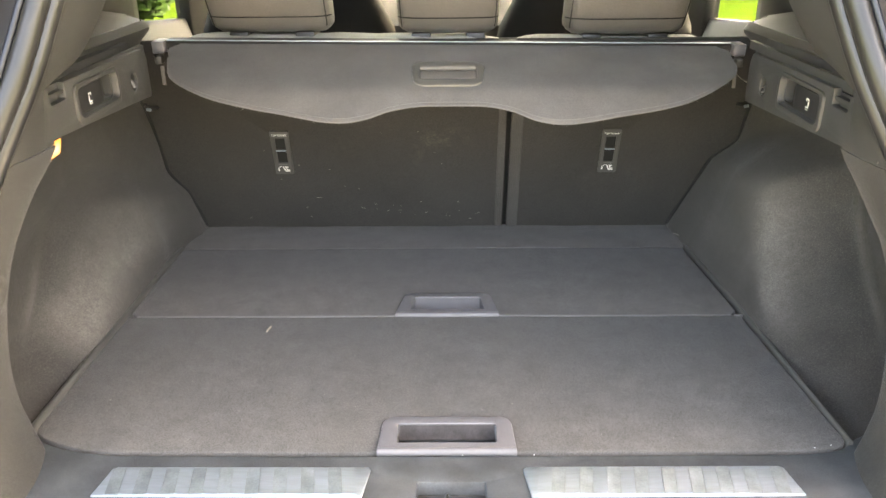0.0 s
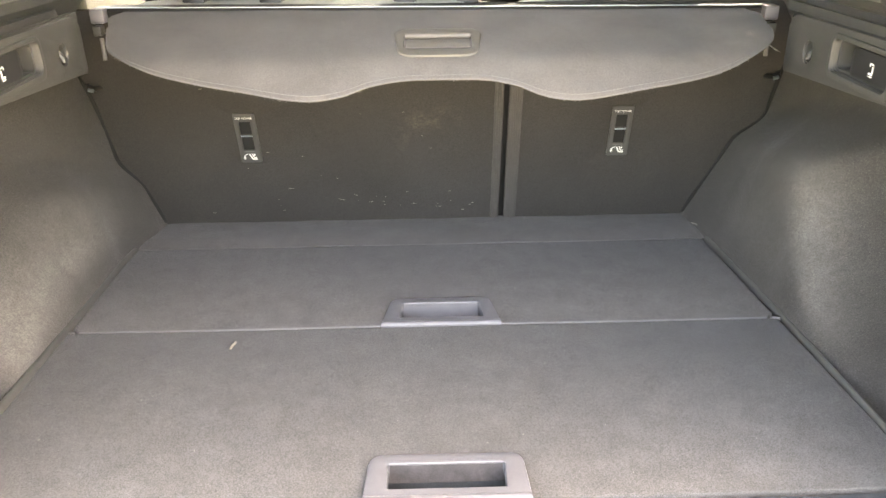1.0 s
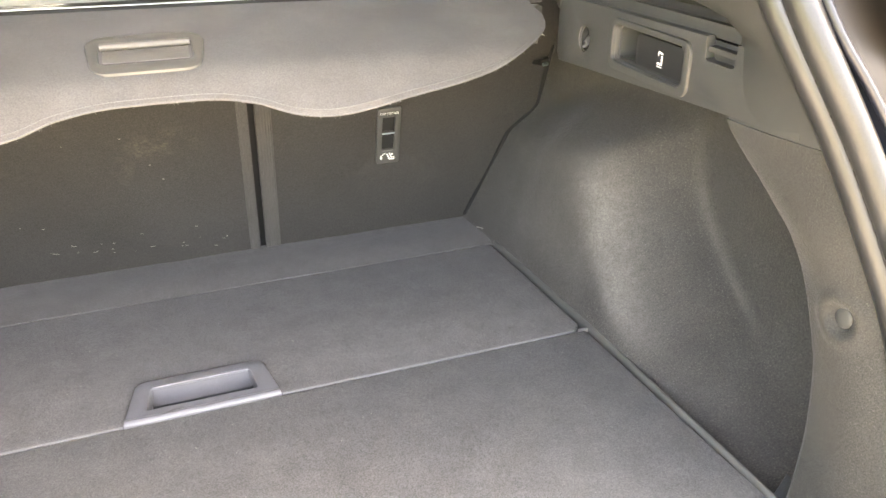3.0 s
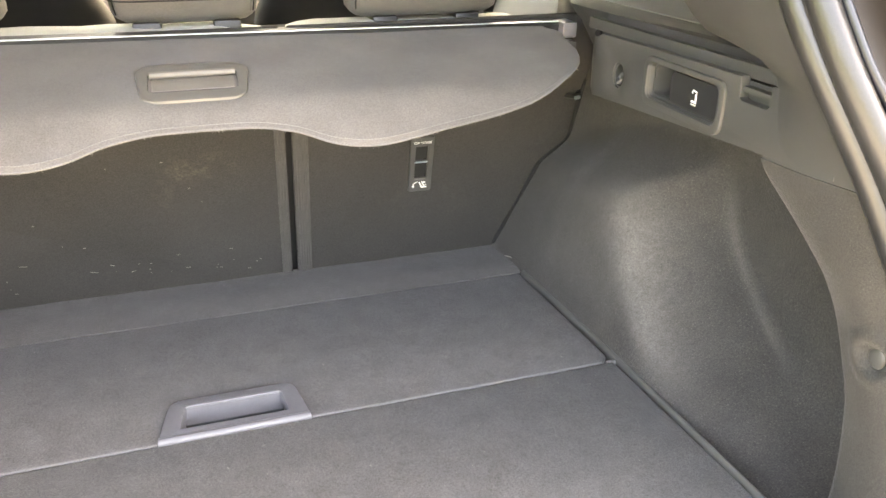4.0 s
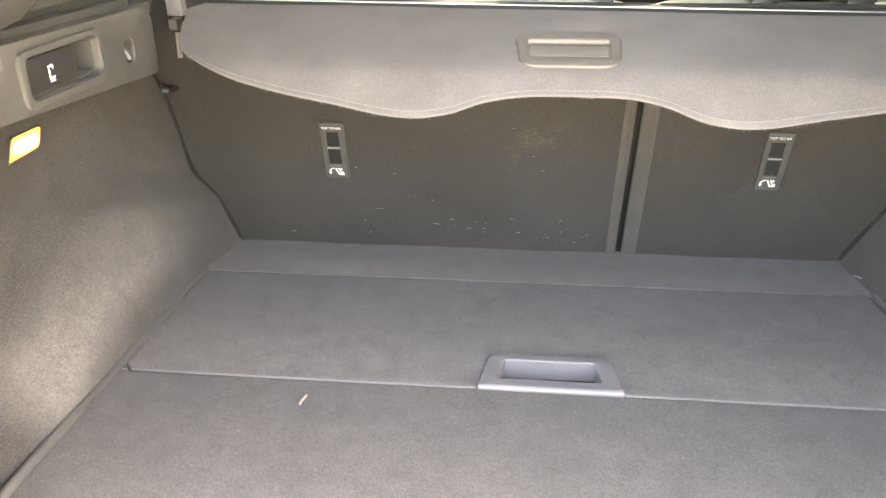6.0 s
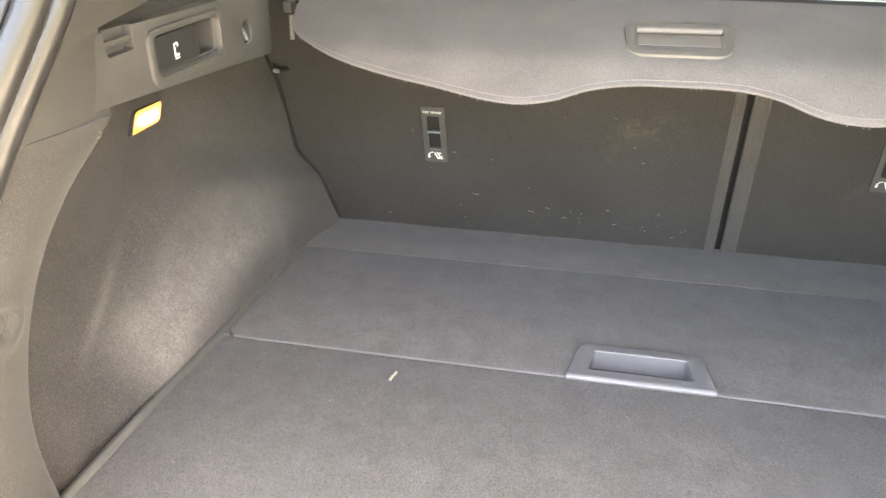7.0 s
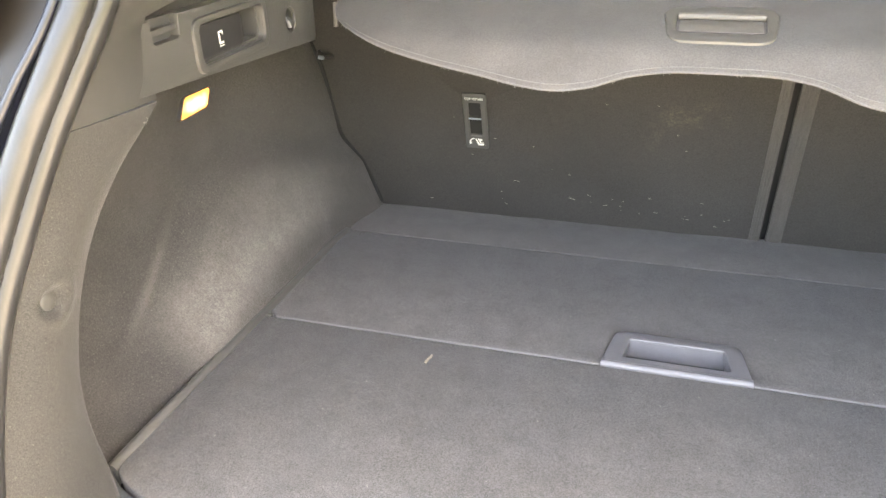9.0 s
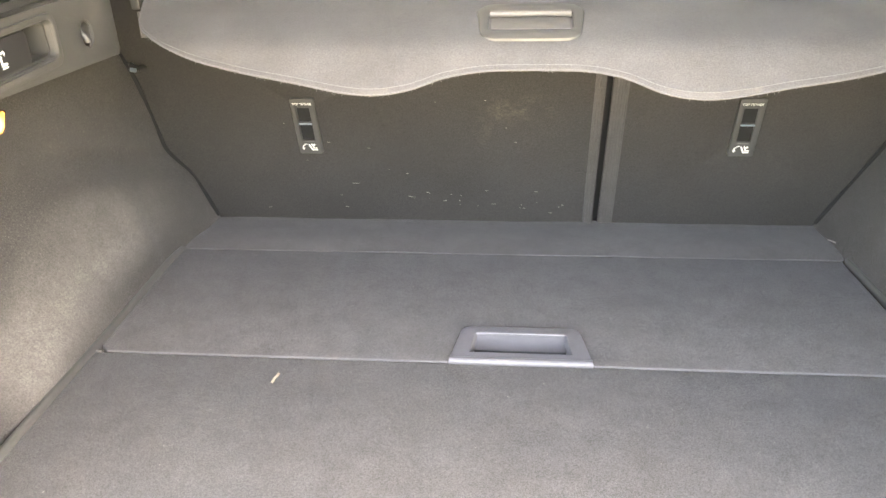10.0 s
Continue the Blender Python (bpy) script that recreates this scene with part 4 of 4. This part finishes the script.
part("board", sheet(lambda u, v: ((-0.541 + 1.020 * u) * (1 - v) + (-0.526 + 1.003 * u) * v, 0.6775 + 0.122 * v, FLOOR - 0.0015 + 0.003 * math.sin(math.pi * min(1, v * 1.4)) + 0.0022 * noise.noise((u * 9, v * 2.5, 3)) + 0.0010 * noise.noise((u * 26, v * 3, 7))), 60, 8, (0, 0, -0.012)), FELT_REAR, flap, "", 60)
part("fold_edge", tube([(-0.538 + 1.012 * k / 24, 0.6772 + 0.0006 * math.sin(k * 1.7), FLOOR - 0.0012 + 0.0005 * math.sin(k * 0.9)) for k in range(25)], 0.0014, 6), FELT_REAR, flap, "folded carpet edge")
for s, o in ((-1, 0.540), (1, 0.492)):
    clip = part("panel_clip", box(s * o - 0.010, 0.3985, FLOOR - 0.006, s * o + 0.010, 0.4025, FLOOR + 0.0005, 0.0006), STITCH)
    tagged(clip, "small pale clip at the floor panel joint", "clip", "floor clips")


# ---- sill with scuff plates ----
sill = thing("sill_trim", "dark grey plastic sill at the tailgate opening", "sill", kind="structure")
so = [(-0.556, 0.112), (-0.556, 0.02), (-0.515, -0.055), (-0.46, -0.068), (0.46, -0.068), (0.515, -0.055), (0.556, 0.02), (0.556, 0.094), (0.524, 0.076), (0.5145, 0.0670), (0.501, 0.0580), (0.480, 0.0520), (0.456, 0.0495), (0.43, 0.0485), (0.20, 0.0465), (-0.20, 0.0465), (-0.42, 0.0490), (-0.464, 0.0545), (-0.485, 0.0595), (-0.506, 0.0665), (-0.530, 0.0770), (-0.546, 0.0890), (-0.553, 0.1040)]
striker_hole = rounded(-0.036, -0.058, 0.047, -0.001, 0.003)
part("sill_cover", plate(so, [striker_hole], 0.020, Matrix.Translation((0, 0, FLOOR - 0.002)), 0.002), SILL, sill)
part("recess_floor", box(-0.045, -0.062, FLOOR - 0.045, 0.056, 0.004, FLOOR - 0.036), STEEL, sill)
part("recess_wall", box(-0.040, -0.002, FLOOR - 0.04, 0.051, 0.003, FLOOR - 0.0225), PLASTIC, sill)
for x in (-0.041, 0.047):
    part("recess_side", box(x, -0.060, FLOOR - 0.04, x + 0.005, -0.003, FLOOR - 0.0225), PLASTIC, sill)
st = thing("latch_striker", "bare metal latch striker loop in the sill", "striker")
part("loop", tube([(0.0, -0.012, FLOOR - 0.037), (0.001, -0.013, FLOOR - 0.012), (0.001, -0.022, FLOOR - 0.006), (0.001, -0.045, FLOOR - 0.006), (0.001, -0.053, FLOOR - 0.012), (0.001, -0.053, FLOOR - 0.037)], 0.0045, 10), CHROME, st)
part("base_plate", box(-0.024, -0.056, FLOOR - 0.037, 0.030, -0.004, FLOOR - 0.028, 0.002), STEEL, st)
for s in (-1, 1):
    sp = thing("scuff_plate", "brushed metal scuff plate with slanted facets on the sill", "scuff plate", "sill scuff plates")
    part("plate", plate([(s * 0.100, -0.029), (s * 0.4205, -0.026), (s * 0.4125, 0.0195), (s * 0.407, 0.0235), (s * 0.098, 0.0225), (s * 0.0935, 0.018)][::s], [], 0.003, Matrix.Translation((0, 0, FLOOR + 0.0012)), 0.0008), STEEL, sp)
    n = 18
    for k in range(n):
        x = 0.106 + 0.298 * k / n
        w = 0.298 / n
        rib = bmesh.new()
        q = [(x + 0.0002, -0.0255), (x + w - 0.0002, -0.0255), (x + w + 0.0068, 0.0195), (x + 0.0072, 0.0195)]
        top = [rib.verts.new((s * u, v, FLOOR + (0.0022 if (j in (0, 3)) == (k % 2 == 0) else 0.0032))) for j, (u, v) in enumerate(q)]
        low = [rib.verts.new((s * u, v, FLOOR + 0.0008)) for u, v in q]
        rib.faces.new(top)
        rib.faces.new(low[::-1])
        for j in range(4):
            rib.faces.new((top[j], low[j], low[(j + 1) % 4], top[(j + 1) % 4]))
        part("facet", rib, STEEL_ETCHED if k % 2 else STEEL, sp)


# ---- rear seat back ----
def seat_map():
    d = Vector((0, -SEAT_LEAN, 1)).normalized()
    return flat_map((0, seat_y(FLOOR), FLOOR), (1, 0, 0), d)


SEAT_M = seat_map()
LEN = math.hypot(1, SEAT_LEAN)


def tether(parent, cx):
    """The child-seat anchor plate: two wells, a cross bar, print and symbol."""
    m = Matrix.Translation((0, 0, 0)) @ SEAT_M
    z = lambda h: (h - FLOOR) * LEN
    w, z0, z1 = 0.0185, z(0.853), z(0.949)
    pl = part("anchor_plate", plate(rounded(cx - w, z0, cx + w, z1, 0.003), [rounded(cx - 0.0105, z(0.878), cx + 0.0095, z(0.905), 0.001), rounded(cx - 0.0105, z(0.909), cx + 0.0095, z(0.934), 0.001)], 0.004, Matrix.Translation(SEAT_M.to_3x3() @ Vector((0, 0, 0.004))) @ m, 0.001), PLATE, parent, "black child seat anchor plate with white print")
    n = SEAT_M.to_3x3() @ Vector((0, 0, 1))
    part("well", plate(rounded(cx - 0.012, z(0.876), cx + 0.011, z(0.936), 0.001), [], 0.001, Matrix.Translation(n * 0.0008) @ m), VOID, pl, "dark well")
    part("anchor_bar", plate(rounded(cx - 0.0105, z(0.9055), cx + 0.0095, z(0.9080), 0.0004), [], 0.001, Matrix.Translation(n * 0.0048) @ m), STEEL, pl, "bright anchor bar")
    part("well_lip", plate(rounded(cx - 0.0095, z(0.8755), cx + 0.0085, z(0.8768), 0.0003), [], 0.0006, Matrix.Translation(n * 0.0046) @ m), STITCH, pl)
    lettering("TOP TETHER", 0.0052, Matrix.Translation(n * 0.0043) @ m @ Matrix.Translation((cx - 0.0005, z(0.9405), 0)), pl)
    sym = bmesh.new()
    o = (cx, z(0.8645))
    polys = [[(-0.003, 0.0060), (-0.0008, 0.0066), (0.0035, -0.0028), (0.0110, -0.0028), (0.0110, -0.0055), (0.0020, -0.0055)],
             [(0.0015, 0.0068), (0.0035, 0.0072), (0.0068, -0.0005), (0.0105, 0.0002), (0.0105, -0.0015), (0.0050, -0.0018)],
             [(-0.0120, -0.0015), (-0.0100, -0.0015), (-0.0100, 0.0035), (-0.0120, 0.0035)], [(-0.0135, -0.0008), (-0.0110, -0.0048), (-0.0085, -0.0008)],
             [(-0.0105, 0.0035), (-0.0085, 0.0062), (-0.0040, 0.0075), (-0.0040, 0.0062), (-0.0075, 0.0050), (-0.0092, 0.0030)], ellipse(0.0068, 0.0048, 0.0018, 0.0018, 10)]
    for pts in polys:
        plate([(o[0] + u, o[1] + v) for u, v in pts], [], 0.0004, Matrix.Identity(4), bm=sym)
    bmesh.ops.transform(sym, matrix=Matrix.Translation(n * 0.0044) @ m, verts=sym.verts)
    part("symbol", sym, WHITE, pl, "white child seat symbol")


def tilt(x):
    """The seat tops, headrests and cover lie a little lower towards the right."""
    return -0.006 - 0.012 * x


def seat_back(x0, x1, cx, label, rib):
    s = thing("seat_back", label, "car seat", "rear seat backs")
    top = (1.128 - FLOOR) * LEN
    z = lambda h: (h - FLOOR) * LEN
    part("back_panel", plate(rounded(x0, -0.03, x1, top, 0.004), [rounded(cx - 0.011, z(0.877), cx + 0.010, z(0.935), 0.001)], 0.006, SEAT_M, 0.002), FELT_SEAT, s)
    part("core", plate([(x0 + 0.003, -0.03), (x1 - 0.003, -0.03), (x1 - 0.003, top - 0.035), (x0 + 0.003, top - 0.035)], [], 0.06, Matrix.Translation(SEAT_M.to_3x3() @ Vector((0, 0, -0.007))) @ SEAT_M), VOID, s)
    nrm = SEAT_M.to_3x3() @ Vector((0, 0, 1))
    def edge_at(c):
        return x1 - c if rib > 0 else x0 + c
    wide = 0.016 if rib > 0 else 0.023
    part("edge_band", plate(rounded(min(edge_at(0.001), edge_at(wide)), -0.02, max(edge_at(0.001), edge_at(wide)), top - 0.004, 0.001), [], 0.006, Matrix.Translation(nrm * 0.0022) @ SEAT_M, 0.0018), RIB, s, "ribbed edge of the seat back, its lit roundness painted lighter")
    for c in (0.0045, 0.0085, 0.0125, 0.0165, 0.0200)[:3 if rib > 0 else 5]:
        foot, head = SEAT_M @ Vector((edge_at(c), -0.02, 0.0020)), SEAT_M @ Vector((edge_at(c), top - 0.006, 0.0020))
        part("edge_rib", tube([foot, foot.lerp(head, 0.5), head], 0.0011, 8), RIB, s)
    tether(s, cx)
    # padded top and front in leather
    rows = []
    for k in range(21):
        x = x0 + 0.006 + (x1 - x0 - 0.012) * k / 20
        e = min(k, 20 - k) / 20
        d = 0.010 * (1 - min(1, e * 8)) ** 2
        lump = 0.0011 * math.sin(k * 1.9) + 0.0009 * math.sin(k * 4.3) + tilt(x) - 0.055 * smooth(0.46, 0.57, abs(x))
        ring = []
        for y, zz in ((0.705, 1.06), (0.700, 1.114), (0.708, 1.1265), (0.735, 1.1330), (0.78, 1.131), (0.83, 1.109), (0.86, 1.06), (0.90, 0.80), (0.86, 0.72)):
            ring.append((x, y + d, zz - d + (lump if zz > 1.10 else 0)))
        rows.append(ring)
    part("leather_top", loft(rows), LEATHER_LIT, s, "pale leather seat top with window light put into its colour", 60)
    return s


seat_back(-0.585, 0.1165, -0.3295, "wide part of the folding rear seat back in dark felt", 1)
seat_back(0.1255, 0.585, 0.3235, "narrow part of the folding rear seat back in dark felt", -1)


gapfill = part("seat_gap_blocker", box(0.100, 0.700, 0.70, 0.140, 0.790, 1.115, 0.002), VOID)
gapfill.data.transform(Matrix(((1, 0, 0, 0), (0, 1, -SEAT_LEAN, SEAT_LEAN * FLOOR + 0.108), (0, 0, 1, 0), (0, 0, 0, 1))))
tagged(gapfill, "added black filler that keeps cabin light out of the seat gap", "trim strip", kind="structure")


def headrest(cx, w, label):
    h = thing("headrest", label, "headrest", "rear headrests")
    rows, shape = [], []
    n = 28
    for k in range(17):
        t = (k / 16) ** 1.3
        z = 1.138 + tilt(cx) + 0.19 * t
        g = math.sin(math.pi * min(1, 0.14 + 0.74 * t)) ** 0.35
        edge = (1 - min(1, t / 0.09)) ** 2
        ww, dd = w / 2 * (0.955 + 0.045 * g) - 0.014 * edge, 0.050 * g + 0.006 - 0.010 * edge
        yc = 0.770 - 0.10 * t
        shape.append((ww, dd, yc, z))
        ring = []
        for i in range(n):
            a = 2 * math.pi * i / n
            ca, sa = math.cos(a), math.sin(a)
            ring.append((cx + ww * math.copysign(abs(ca) ** 0.45, ca), yc + dd * math.copysign(abs(sa) ** 0.6, sa), z))
        rows.append(ring)
    part("cushion", loft(rows), LEATHER, h, "", 60)
    ww, dd, yc, z = shape[4]
    foot = []
    for i in range(25):
        a = radians(192 + 156 * i / 24)
        ca, sa = math.cos(a), math.sin(a)
        foot.append((cx + ww * math.copysign(abs(ca) ** 0.45, ca), yc + dd * math.copysign(abs(sa) ** 0.6, sa), z))
    part("seam", tube(foot, 0.0012, 6), LEATHER_DARK, h, "stitched seam")
    for s in (-1, 1):
        for reach, r, mat in ((0.925, 0.0011, LEATHER_DARK), (0.885, 0.0005, STITCH)):
            deep = (1 - reach ** (2 / 0.45)) ** 0.3
            line = [(cx + s * reach * ww, yc - dd * deep - 0.0004, z) for ww, dd, yc, z in shape[2:15]]
            part("seam", tube(line, r, 6), mat, h, "stitched seam")
        part("post", tube([(cx + s * w * 0.27, 0.800, 1.09), (cx + s * w * 0.27, 0.785, 1.155)], 0.006, 10), CHROME, h, "bright metal post")
        part("guide", box(cx + s * w * 0.27 - 0.018, 0.730, 1.112 + tilt(cx), cx + s * w * 0.27 + 0.018, 0.800, 1.1395 + tilt(cx), 0.004), BLACK, h, "black plastic guide")


headrest(-0.324, 0.228, "wide grey leather rear headrest with stitched seams")
headrest(0.004, 0.188, "narrow grey leather middle headrest with stitched seams")
headrest(0.331, 0.226, "wide grey leather rear headrest with stitched seams")


def front_seat(cx):
    f = thing("front_seat", "dark leather front seat seen from behind", "car seat", "front seats")
    rows = []
    for k in range(15):
        t = k / 14
        z = 0.45 + 0.78 * t
        w = 0.255 * (1 - 0.30 * smooth(0.72, 1.0, t)) * (1 if t < 0.93 else 0.86)
        y = 1.45 - 0.18 * t
        ring = []
        for i in range(20):
            a = 2 * math.pi * i / 20
            ca, sa = math.cos(a), math.sin(a)
            ring.append((cx + w * math.copysign(abs(ca) ** 0.5, ca), y + 0.09 * math.copysign(abs(sa) ** 0.7, sa), z))
        rows.append(ring)
    part("backrest", loft(rows), LEATHER_DARK, f, "", 60)
    part("headrest", box(cx - 0.13, 1.23, 1.27, cx + 0.13, 1.33, 1.46, 0.04, 4), LEATHER_DARK, f)
    part("cushion", box(cx - 0.26, 1.45, 0.42, cx + 0.26, 2.0, 0.60, 0.05, 4), LEATHER_DARK, f)


front_seat(-0.38)
front_seat(0.38)


# ---- luggage cover ----
def cover_z(y):
    return curve_at(((0.410, 1.028), (0.425, 1.044), (0.450, 1.0655), (0.479, 1.086), (0.520, 1.0985), (0.566, 1.1095), (0.62, 1.122), (0.665, 1.1295)), y)[0]


COVER_EDGE = ((0.0, 0.4520), (0.055, 0.4505), (0.095, 0.4430), (0.130, 0.4305), (0.165, 0.4250), (0.200, 0.4260), (0.26, 0.4345), (0.32, 0.4430), (0.37, 0.4545), (0.41, 0.4720), (0.440, 0.4950), (0.460, 0.5200), (0.472, 0.5520), (0.480, 0.5880))


def cover_point(u, v):
    """u across, v from the roller to the free edge; the ends round off."""
    a = (u - 0.5) * 2
    side_out = 0.476 + 0.012 * smooth(0.0, 0.40, v) - 0.010 * smooth(0.5, 1.0, v)
    x = 0.004 + a * side_out
    xe = min(abs(x - 0.008), 0.480)
    edge = curve_at(COVER_EDGE, xe)[0]
    edge += 0.005 * smooth(0.12, 0.36, -x) + 0.0028 * smooth(0.05, 0.14, -x) * (1 - smooth(0.33, 0.42, -x))
    y = 0.664 + (edge - 0.664) * v
    return Vector((x, y, cover_z(y) + tilt(x) * smooth(0.50, 0.664, y) + 0.0010 * noise.noise((x * 6, y * 9, 2))))


cv = thing("luggage_cover", "grey fabric roller luggage cover hanging half open over the seat back", "luggage cover")
HX, HY0, HY1 = 0.0035, 0.4835, 0.566
part("fabric", sheet(cover_point, 120, 30, (0, 0.0006, -0.003)), COVER, cv, "", 60)
hem = [cover_point(k / 120, 1.0) + Vector((0, -0.0006, -0.0012)) for k in range(121)]
part("hem", tube(hem, 0.0010, 8), HEM, cv, "frayed pale hem")
stitch = [cover_point(0.01 + 0.98 * k / 120, 1.0 - 0.0036 / 0.2) + Vector((0, 0, 0.0004)) for k in range(121)]
part("hem_seam", tube(stitch, 0.0005, 6), HEM, cv, "stitched seam along the hem")
rnd = random.Random(11)
fray = bmesh.new()
for k in range(420):
    p = cover_point(0.03 + 0.94 * rnd.random(), 1.0) + Vector((0, -0.001, -0.0016))
    d = Vector((rnd.uniform(-1, 1), rnd.uniform(-0.5, 0.2), rnd.uniform(-1.2, 0.1))).normalized() * rnd.choice((0.0010, 0.0014, 0.0018, 0.0032))
    tube([p, p + d * 0.5 + Vector((0, 0, 0.0002)), p + d], 0.00022, 3, fray)
tagged(part("fray", fray, STITCH, cv, "loose pale fibres along the hem"), "loose pale fibres along the hem", kind="stuff")
part("cassette", loft([[(x, y, z + tilt(x)) for y, z in ((0.664, 1.118), (0.662, 1.129), (0.666, 1.1345), (0.690, 1.1350), (0.694, 1.128), (0.690, 1.105), (0.668, 1.105))] for x in (-0.498, 0.0, 0.506)]), BLACK, cv, "dark roller cassette")
part("cassette_edge", loft([[(x, y, z + tilt(x)) for y, z in ((0.6608, 1.1337), (0.6608, 1.1348), (0.6650, 1.1352), (0.6650, 1.1337))] for x in (-0.497, 0.0, 0.505)]), STEEL, cv, "bright cassette edge")
for s, x in ((-1, -0.500), (1, 0.508)):
    e = part("end_cap", box(min(x, x + s * 0.021), 0.650, 1.113 + tilt(x), max(x, x + s * 0.021), 0.690, 1.134 + tilt(x), 0.002), HANDLE, cv, "grey plastic end cap")
    part("catch", box(min(x, x + s * 0.012), 0.630, 1.098 + tilt(x), max(x, x + s * 0.012), 0.6495, 1.112 + tilt(x), 0.002), PLASTIC, e)
    part("guide_pin", tube([(x - s * 0.006, 0.615, 1.098 + tilt(x)), (x - s * 0.006, 0.612, 1.066 + tilt(x))], 0.0032, 8), STITCH, cv, "pale guide pin")
dv = (Vector((0, HY1, cover_z(HY1))) - Vector((0, HY0, cover_z(HY0)))).normalized()
hm = flat_map((HX, HY0, cover_z(HY0) + 0.0030), (1, 0, 0), dv)
hd = (HY1 - HY0) / dv.y
def handle_rim():
    pts = []
    for cu, cv, a0, r in ((-0.0480, 0.0, 180, 0.020), (0.0480, 0.0, 270, 0.020), (0.0605, hd, 0, 0.022), (-0.0605, hd, 90, 0.022)):
        ou, ov = cu - math.copysign(r, cu), r if cv == 0 else hd - r
        lean = 0.008 * math.copysign(1, cu) if cv == 0 else 0
        for k in range(7):
            q = radians(a0 + 90 * k / 6)
            pts.append((ou + lean + r * math.cos(q), ov + r * math.sin(q)))
    return pts


ch = part("cover_handle", plate(handle_rim(),
                                [rounded(-0.047, hd * 0.24, 0.047, hd * 0.78, 0.008)], 0.006, hm, 0.0018), COVER_HANDLE, cv, "grey-green plastic cover handle")
part("grip", plate(rounded(-0.0435, hd * 0.30, 0.0435, hd * 0.62, 0.002), [], 0.004, hm @ Matrix.Translation((0, 0, -0.0015)), 0.001), LEATHER, ch, "brown-grey grip plate")
part("grip_lip", tube([hm @ Vector((-0.0455, hd * 0.68, 0.0005)), hm @ Vector((0.0455, hd * 0.68, 0.0005))], 0.0042, 10), LEATHER, ch, "rounded grip lip")
part("hollow", plate(rounded(-0.048, hd * 0.25, 0.048, hd * 0.77, 0.004), [], 0.0008, hm @ Matrix.Translation((0, 0, -0.0035))), BLACK, ch)


# ---- lamp on the left liner ----
lamp = thing("luggage_lamp", "small lit amber luggage lamp in the side liner", "lamp")
LO = liner_out(-1, 0.485, 0.988) - 0.003
LY, LZ = 0.413 + 1.46 * (LO - 0.6), 1.011 - 0.48 * (LO - 0.6)
lm = flat_map((-LO, 0, 0), (0, 1, 0), (0, 0, 1))


def lamp_outline(f):
    return [(LY + f * u, LZ + f * v) for u, v in ((-0.039, -0.0135), (-0.035, -0.0150), (0.021, -0.0140), (0.0265, -0.0110), (0.0365, 0.0080), (0.034, 0.0110), (-0.020, 0.0120), (-0.0255, 0.0090))]


part("lens", plate(lamp_outline(0.96), [], 0.008, lm, 0.002), LAMP, lamp, "glowing amber lens")
part("frame", plate(lamp_outline(1.07), [lamp_outline(0.97)], 0.010, lm, 0.001), PLASTIC, lamp)


# ---- lint and flecks ----
def lint():
    rnd = random.Random(5)
    bm = bmesh.new()
    n = SEAT_M
    for k in range(38):
        if k < 20:
            x, h = rnd.gauss(-0.06, 0.10), 0.745 + abs(rnd.gauss(0, 0.02))
        else:
            x, h = rnd.uniform(-0.52, 0.10), rnd.uniform(0.73, 1.0)
        if x > 0.09:
            continue
        l, a = rnd.choice((0.0004, 0.0008, 0.0014, 0.0022, 0.0034)), rnd.uniform(-0.3, 0.3)
        if k % 9 == 0:
            l *= 1.6
        p = n @ Vector((x, (h - FLOOR) * LEN, 0.0012))
        d = n.to_3x3() @ Vector((math.cos(a), math.sin(a), 0)) * l
        tube([p - d, p + n.to_3x3() @ Vector((0, 0.0004, 0.0006)), p + d], 0.00034, 5, bm)
    for k in range(90):
        x, y = rnd.uniform(-0.50, 0.46), rnd.uniform(0.07, 0.66)
        l, a = rnd.choice((0.0003, 0.0004, 0.0005, 0.0012)), rnd.uniform(0, 6.3)
        if abs(x) < 0.10 and (y < 0.13 or 0.39 < y < 0.48):
            continue
        p, d = Vector((x, y, FLOOR + 0.0004)), Vector((math.cos(a), math.sin(a), 0)) * l
        tube([p - d, p + Vector((0, 0, 0.0003)), p + d], 0.00035, 5, bm)
    tagged(part("lint", bm, LINT), "white lint and hairs on the dark felt and carpet", "lint", kind="stuff")


lint()
fb = sheet(lambda u, v: (-0.295 + 0.0035 * u + 0.003 * v, 0.346 + 0.020 * v, FLOOR + 0.0012 + 0.002 * math.sin(math.pi * u) + 0.001 * math.sin(5 * v)), 5, 8, (0, 0, -0.0006))
tagged(part("dry_fleck", fb, LEAF), "small pale dry fleck on the carpet", "debris")
for x, y in ((0.467, 0.0575), (0.490, 0.0630), (0.02, 0.044), (0.11, 0.045)):
    g = bmesh.new()
    bmesh.ops.create_icosphere(g, subdivisions=1, radius=0.0008, matrix=Matrix.Translation((x, y, FLOOR + 0.0005)))
    tagged(part("crumb", g, WHITE), "tiny white crumb at the sill", "debris", "crumbs on the sill")
thread = tube([(0.470, 0.735, FLOOR + 0.004), (0.474, 0.722, FLOOR + 0.007), (0.480, 0.712, FLOOR + 0.005), (0.490, 0.706, FLOOR + 0.006), (0.478, 0.725, FLOOR + 0.010)], 0.0011, 6)
tagged(part("loose_thread", thread, LINT), "pale loose thread in the floor corner", "debris")

hair = [(-0.4855 + 0.0006 * math.sin(2.2 * a), 0.174 + 0.0020 * math.cos(a) + 0.0004 * a, 1.066 + 0.0018 * math.sin(a) + 0.0006 * a) for a in [0.45 * k for k in range(20)]]
tagged(part("hair", tube(hair, 0.00013, 5), LINT), "curled pale hair on the pillar felt", "debris")
